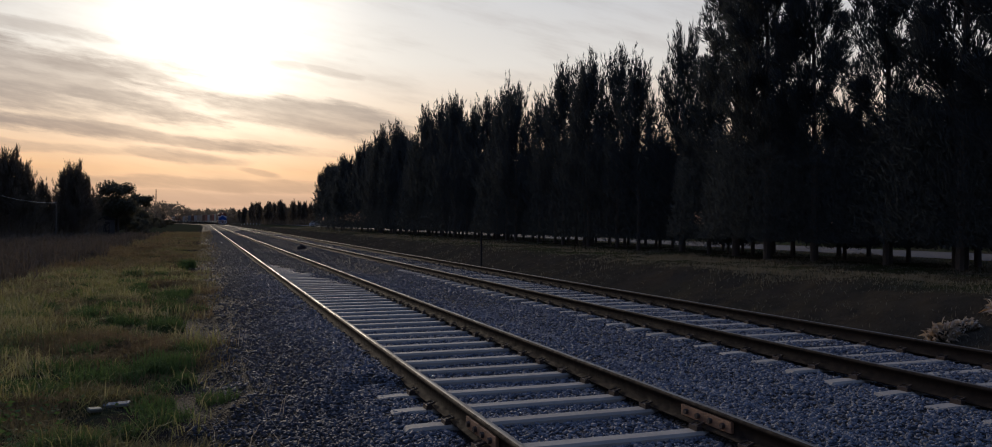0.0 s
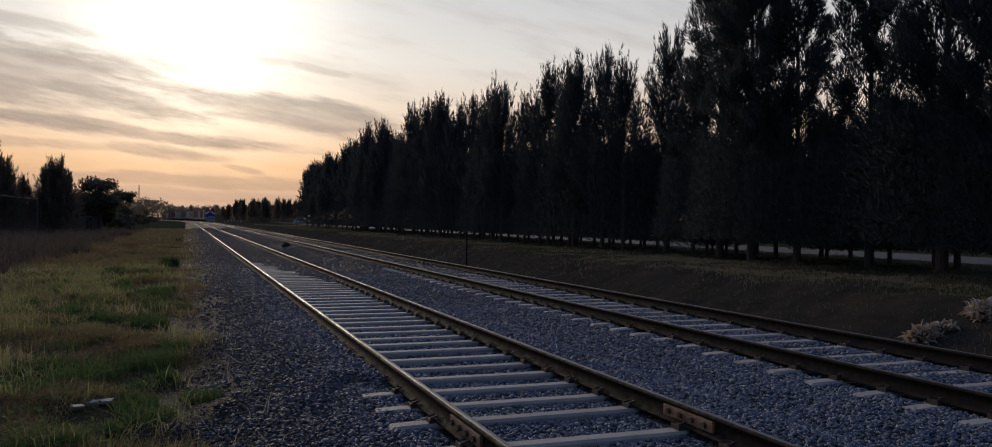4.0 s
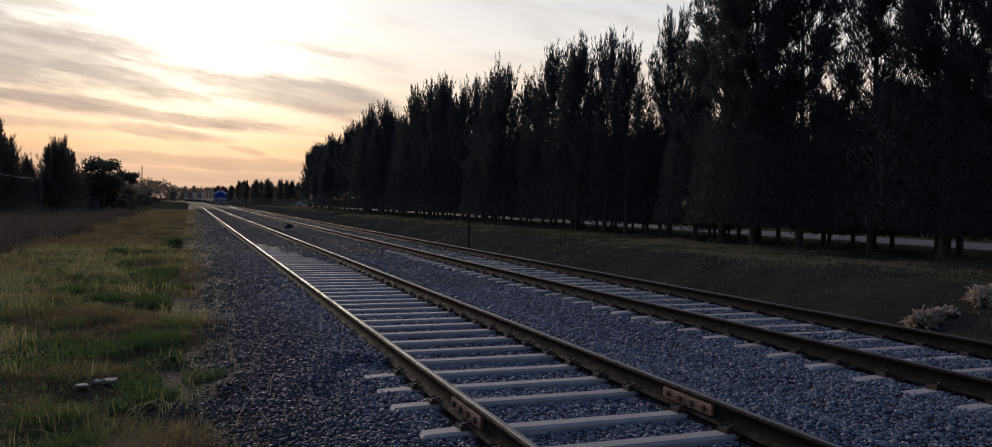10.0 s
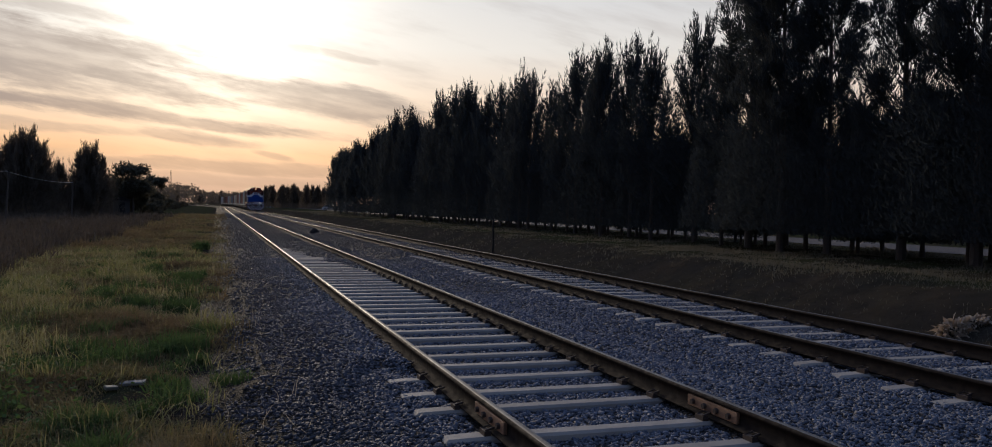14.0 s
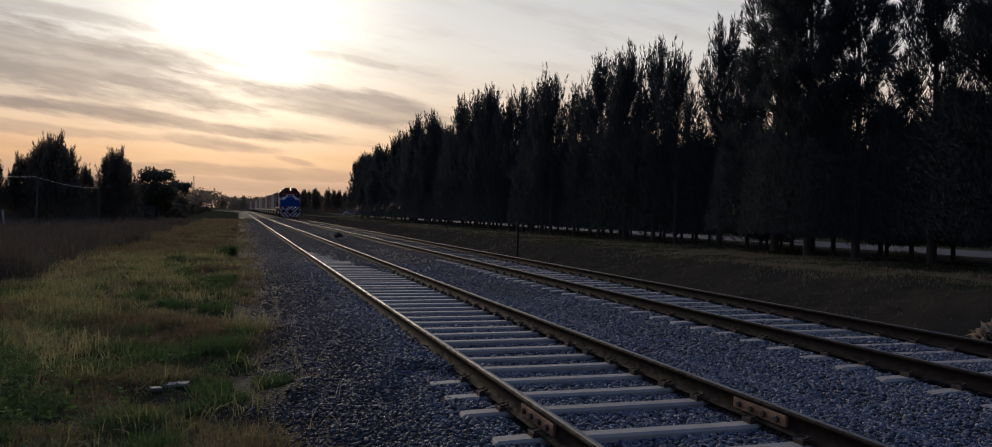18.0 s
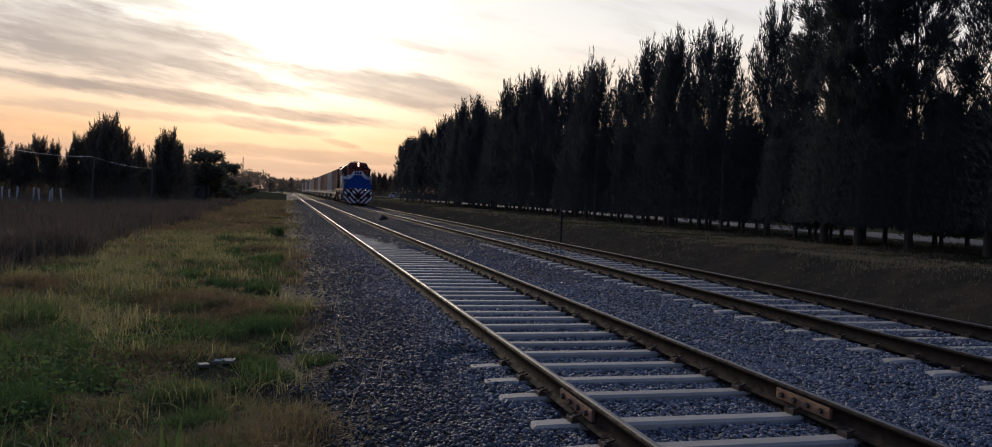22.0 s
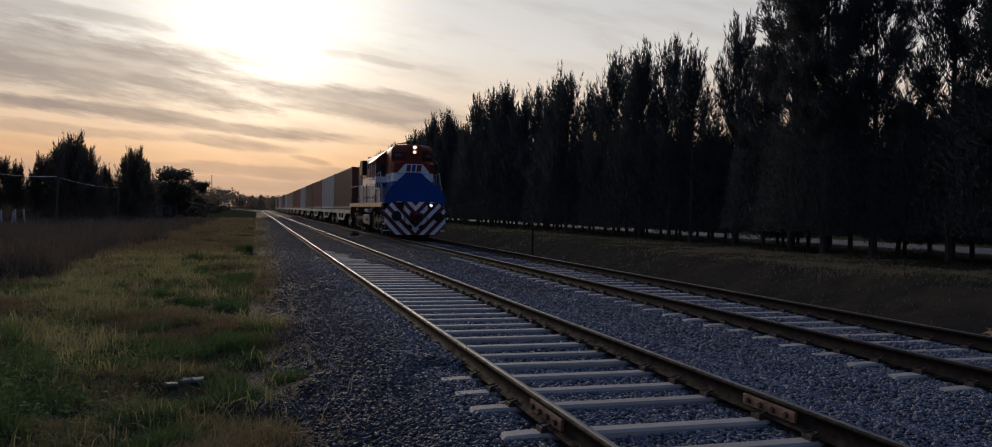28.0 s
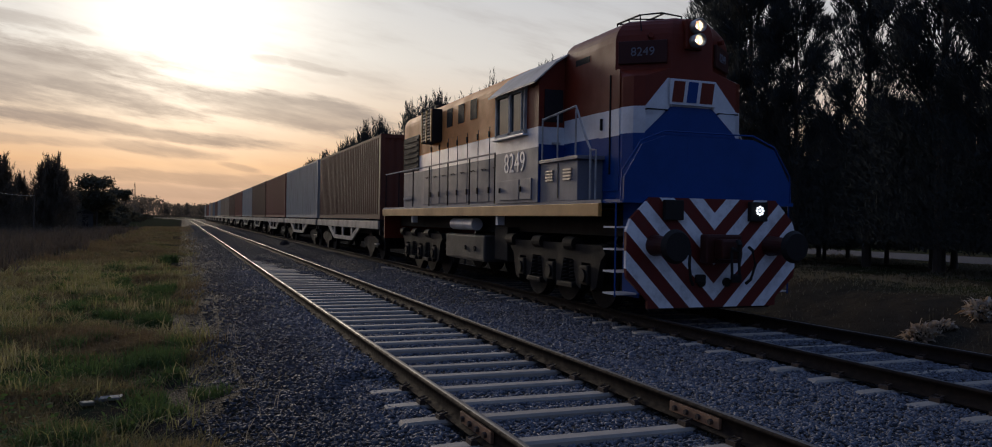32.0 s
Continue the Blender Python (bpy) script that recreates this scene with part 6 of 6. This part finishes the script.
def make_litter():
    rnd = random.Random(15)
    card = tagged(part("litter_sheet", boxed(-0.12, 0.12, -0.05, 0.05, 0, 0.03, bevel=0.008), plain("pale_card", (0.15, 0.15, 0.15), 0.7)), "flattened pale carton lying in the grass", "litter", "litter in the grass")
    card.matrix_basis = pose(*at_ground(-2.66, 8.72)[:2], -0.40, 6, -4, -10)
    bag = tagged(part("litter_bag", boxed(-0.06, 0.06, -0.035, 0.035, 0, 0.035, bevel=0.012), plain("pale_plastic", (0.13, 0.12, 0.08), 0.7)), "crumpled pale plastic wrapper lying in the grass", "litter", "litter in the grass")
    bag.matrix_basis = pose(*at_ground(-2.83, 8.48)[:2], -0.39, 10, 5, 30)
    # dark lump between the tracks
    bm = bmesh.new()
    bmesh.ops.create_icosphere(bm, subdivisions=3, radius=1.0)
    for v in bm.verts:
        v.co = Vector((v.co.x * 0.42, v.co.y * 0.34, max(v.co.z, -0.3) * 0.30)) * (1 + 0.22 * noise.noise(v.co * 2.2))
    lump = tagged(part("heap", bm, BLACK), "low dark heap of spilt ballast between the tracks", "heap")
    lump.matrix_basis = pose(3.2, 46.0, -0.13) @ Matrix.Diagonal((0.6, 0.6, 0.9, 1))
    # fish-plated joints, two of them freshly scraped
    for x, y in ((0.0, 5.5), (GAUGE, 5.35)):
        bar = thing("rail_joint", "rusty bolted fish-plates joining two rails", "rail joint", "rail joints")
        for s in (-1, 1):
            part("fish_plate", boxed(s * 0.026 - 0.014, s * 0.026 + 0.014, -0.33, 0.33, -0.125, -0.04, bevel=0.006), RUSTY, bar)
            for k in (-0.24, -0.08, 0.08, 0.24):
                part("bolt", discs((s * 0.05, k, -0.083), (1, 0, 0), 0.022, 0.03, 6), CLIP, bar)
        bar.matrix_basis = pose(x, y, 0)
    # dry stalks along the stone's edge
    spots = np.array([(-1.45 + rnd.uniform(-0.35, 0.25), rnd.uniform(6.0, 14.0)) for _ in range(110)])
    blades("dry_stalks", spots, np.array([rnd.uniform(0.10, 0.32) for _ in spots]), np.full(len(spots), 0.006), 1.3, STALK, "pale dry stalks along the edge of the ballast", "dry stalks", 36)
    # broad leaves by the camera's foot
    spots = np.array([(-2.75 + rnd.uniform(-0.12, 0.12), 5.15 + rnd.uniform(-0.1, 0.1)) for _ in range(7)])
    blades("broad_leaves", spots, np.array([rnd.uniform(0.22, 0.42) for _ in spots]), np.full(len(spots), 0.03), 0.35, WEED, "broad yellow-green blades rising from the turf", "weed", 37)
    # herbs in the low corner
    k = 5200
    r = np.random.RandomState(16)
    x, y = -4.7 + r.normal(0, 0.75, k), 7.6 + r.normal(0, 1.1, k)
    z = lie(x, y) + np.abs(r.normal(0, 0.16, k)) * np.clip(1.3 - 0.3 * np.hypot(x + 4.7, y - 7.6), 0.2, 1)
    c = np.stack([x, y, z + 0.02], -1)
    a, b = r.normal(0, 1, (k, 3)), r.normal(0, 1, (k, 3))
    a[:, 2] *= 0.4
    a /= np.linalg.norm(a, axis=1)[:, None]
    b = np.cross(a, b)
    b /= np.linalg.norm(b, axis=1)[:, None]
    s = r.uniform(0.012, 0.030, (k, 1))
    v = np.stack([c - a * s, c + b * s * 0.6, c + a * s * 1.4, c - b * s * 0.6], 1).reshape(-1, 3)
    tagged(new("herbs", mesh_from("herbs", v, np.arange(4 * k).reshape(-1, 4), WEED)), "patch of small-leaved green herbs", "herbs", kind="stuff")


STALK = leaf_material("dry_stalk", [(0.42, 0.36, 0.26), (0.30, 0.24, 0.16), (0.50, 0.44, 0.34)], 0.3)
RUSTY = plain("scraped_rust", (0.28, 0.15, 0.08), 0.8, 0.1, 0.5, 8.0, 40.0, 0.3, (0.08, 0.05, 0.035))


def car_thing(paint, label):
    """A small hatchback seen from the side through the trees."""
    car = thing("car", label, "car")
    L = [(-2.0, 0.32), (-2.02, 0.62), (-1.95, 0.86), (-1.15, 0.95), (1.72, 0.95), (1.98, 0.80), (2.02, 0.40), (1.95, 0.30), (-1.9, 0.28)]
    bm = prisms(L, "x", -0.82, 0.82)
    bmesh.ops.bevel(bm, geom=list(bm.edges), offset=0.04, segments=2, affect="EDGES")
    part("body", bm, paint, car)
    bm = prisms([(-1.10, 0.94), (-0.45, 1.42), (-0.1, 1.47), (1.05, 1.46), (1.45, 1.30), (1.75, 0.94)], "x", -0.72, 0.72)
    bmesh.ops.bevel(bm, geom=list(bm.edges), offset=0.05, segments=2, affect="EDGES")
    part("cabin", bm, paint, car)
    for s in (-1, 1):
        a, b = sorted((s * 0.715, s * 0.728))
        part("side_window", prisms([(-0.85, 1.0), (-0.38, 1.36), (0.25, 1.40), (0.25, 1.0)], "x", a, b), GLASS, car)
        part("side_window", prisms([(0.32, 1.0), (0.32, 1.40), (0.98, 1.39), (1.35, 1.22), (1.45, 1.0)], "x", a, b), GLASS, car)
        for y in (-1.25, 1.25):
            wheel = part("wheel", discs((s * 0.74, y, 0.31), (1, 0, 0), 0.31, 0.20, 24), BLACK, car)
            part("rim", discs((s * 0.83, y, 0.31), (1, 0, 0), 0.20, 0.04, 16), STEEL, wheel)
        part("headlamp", boxed(min(s * 0.5, s * 0.78), max(s * 0.5, s * 0.78), -2.03, -1.96, 0.64, 0.78, bevel=0.02), STEEL, car)
        part("tail_lamp", boxed(min(s * 0.6, s * 0.80), max(s * 0.6, s * 0.80), 1.96, 2.02, 0.62, 0.82, bevel=0.02), MAROON, car)
    part("windscreen", prisms([(-1.06, 0.98), (-0.48, 1.40), (-0.46, 1.42), (-1.10, 1.0)], "x", -0.62, 0.62), GLASS, car)
    return car


make_posts_and_wires()
make_debris()
make_litter()
PASSING_CAR = car_thing(plain("dark_car_paint", (0.03, 0.035, 0.05), 0.25, 0.3, 0.1, 1.0, 20.0, 0.0, (0.05, 0.05, 0.05), 1.0), "dark hatchback driving along the road behind the trees")
PARKED = car_thing(plain("pale_car_paint", (0.5, 0.5, 0.5), 0.3, 0.1, 0.1, 1.0, 20.0, 0.0, (0.2, 0.2, 0.2), 0.8), "pale car standing at the end of the tree row")
PARKED.matrix_basis = pose(*at_ground(25.5, 212)[:2], 0.05, 0, 0, 70)


# ---- movement ----
TRAIN = [(0, 316.5), (3, 286.0), (6, 253.0), (9, 219.0), (11, 194.6), (13, 173.4), (15, 152.4), (17, 132.8), (19.5, 109.6), (22, 86.0), (24, 69.2), (26, 53.1),
         (28, 38.2), (29, 30.9), (30, 23.8), (31, 17.0), (31.5, 13.7), (32, 10.35)]


def motions():
    for ob, behind in ROLLING:
        rows = []
        for t, y in TRAIN:
            x, s, turn = on_line(TRACKS[1][0], y + behind)
            rows.append((t, pose(x, s, TRACKS[1][1], 0, 0, turn)))
        walk(ob, rows)
    # the ditch lamps flash a second each; turned-away diodes stand in for unlit ones
    for ring, side in FLASHERS:
        rows, rest = [], (side * 0.71, -0.655, 1.525)
        for t in range(33):
            on = (t % 2 == 0) == (side > 0)
            rows += [(t - 0.2 + 0.067 * k, pose(*rest, 0, 0, 180 - 60 * k if on else 60 * k)) for k in range(4)]
        walk(ring, [(t, m) for t, m in rows if 0 <= t <= 32] + [(32.0, rows[-1][1])])
    # the car on the road behind the trees
    walk(PASSING_CAR, [(t, pose(29.5, 37.2 - 4.0 * (t - 19.3), 0.03)) for t in range(0, 33, 4)])


motions()
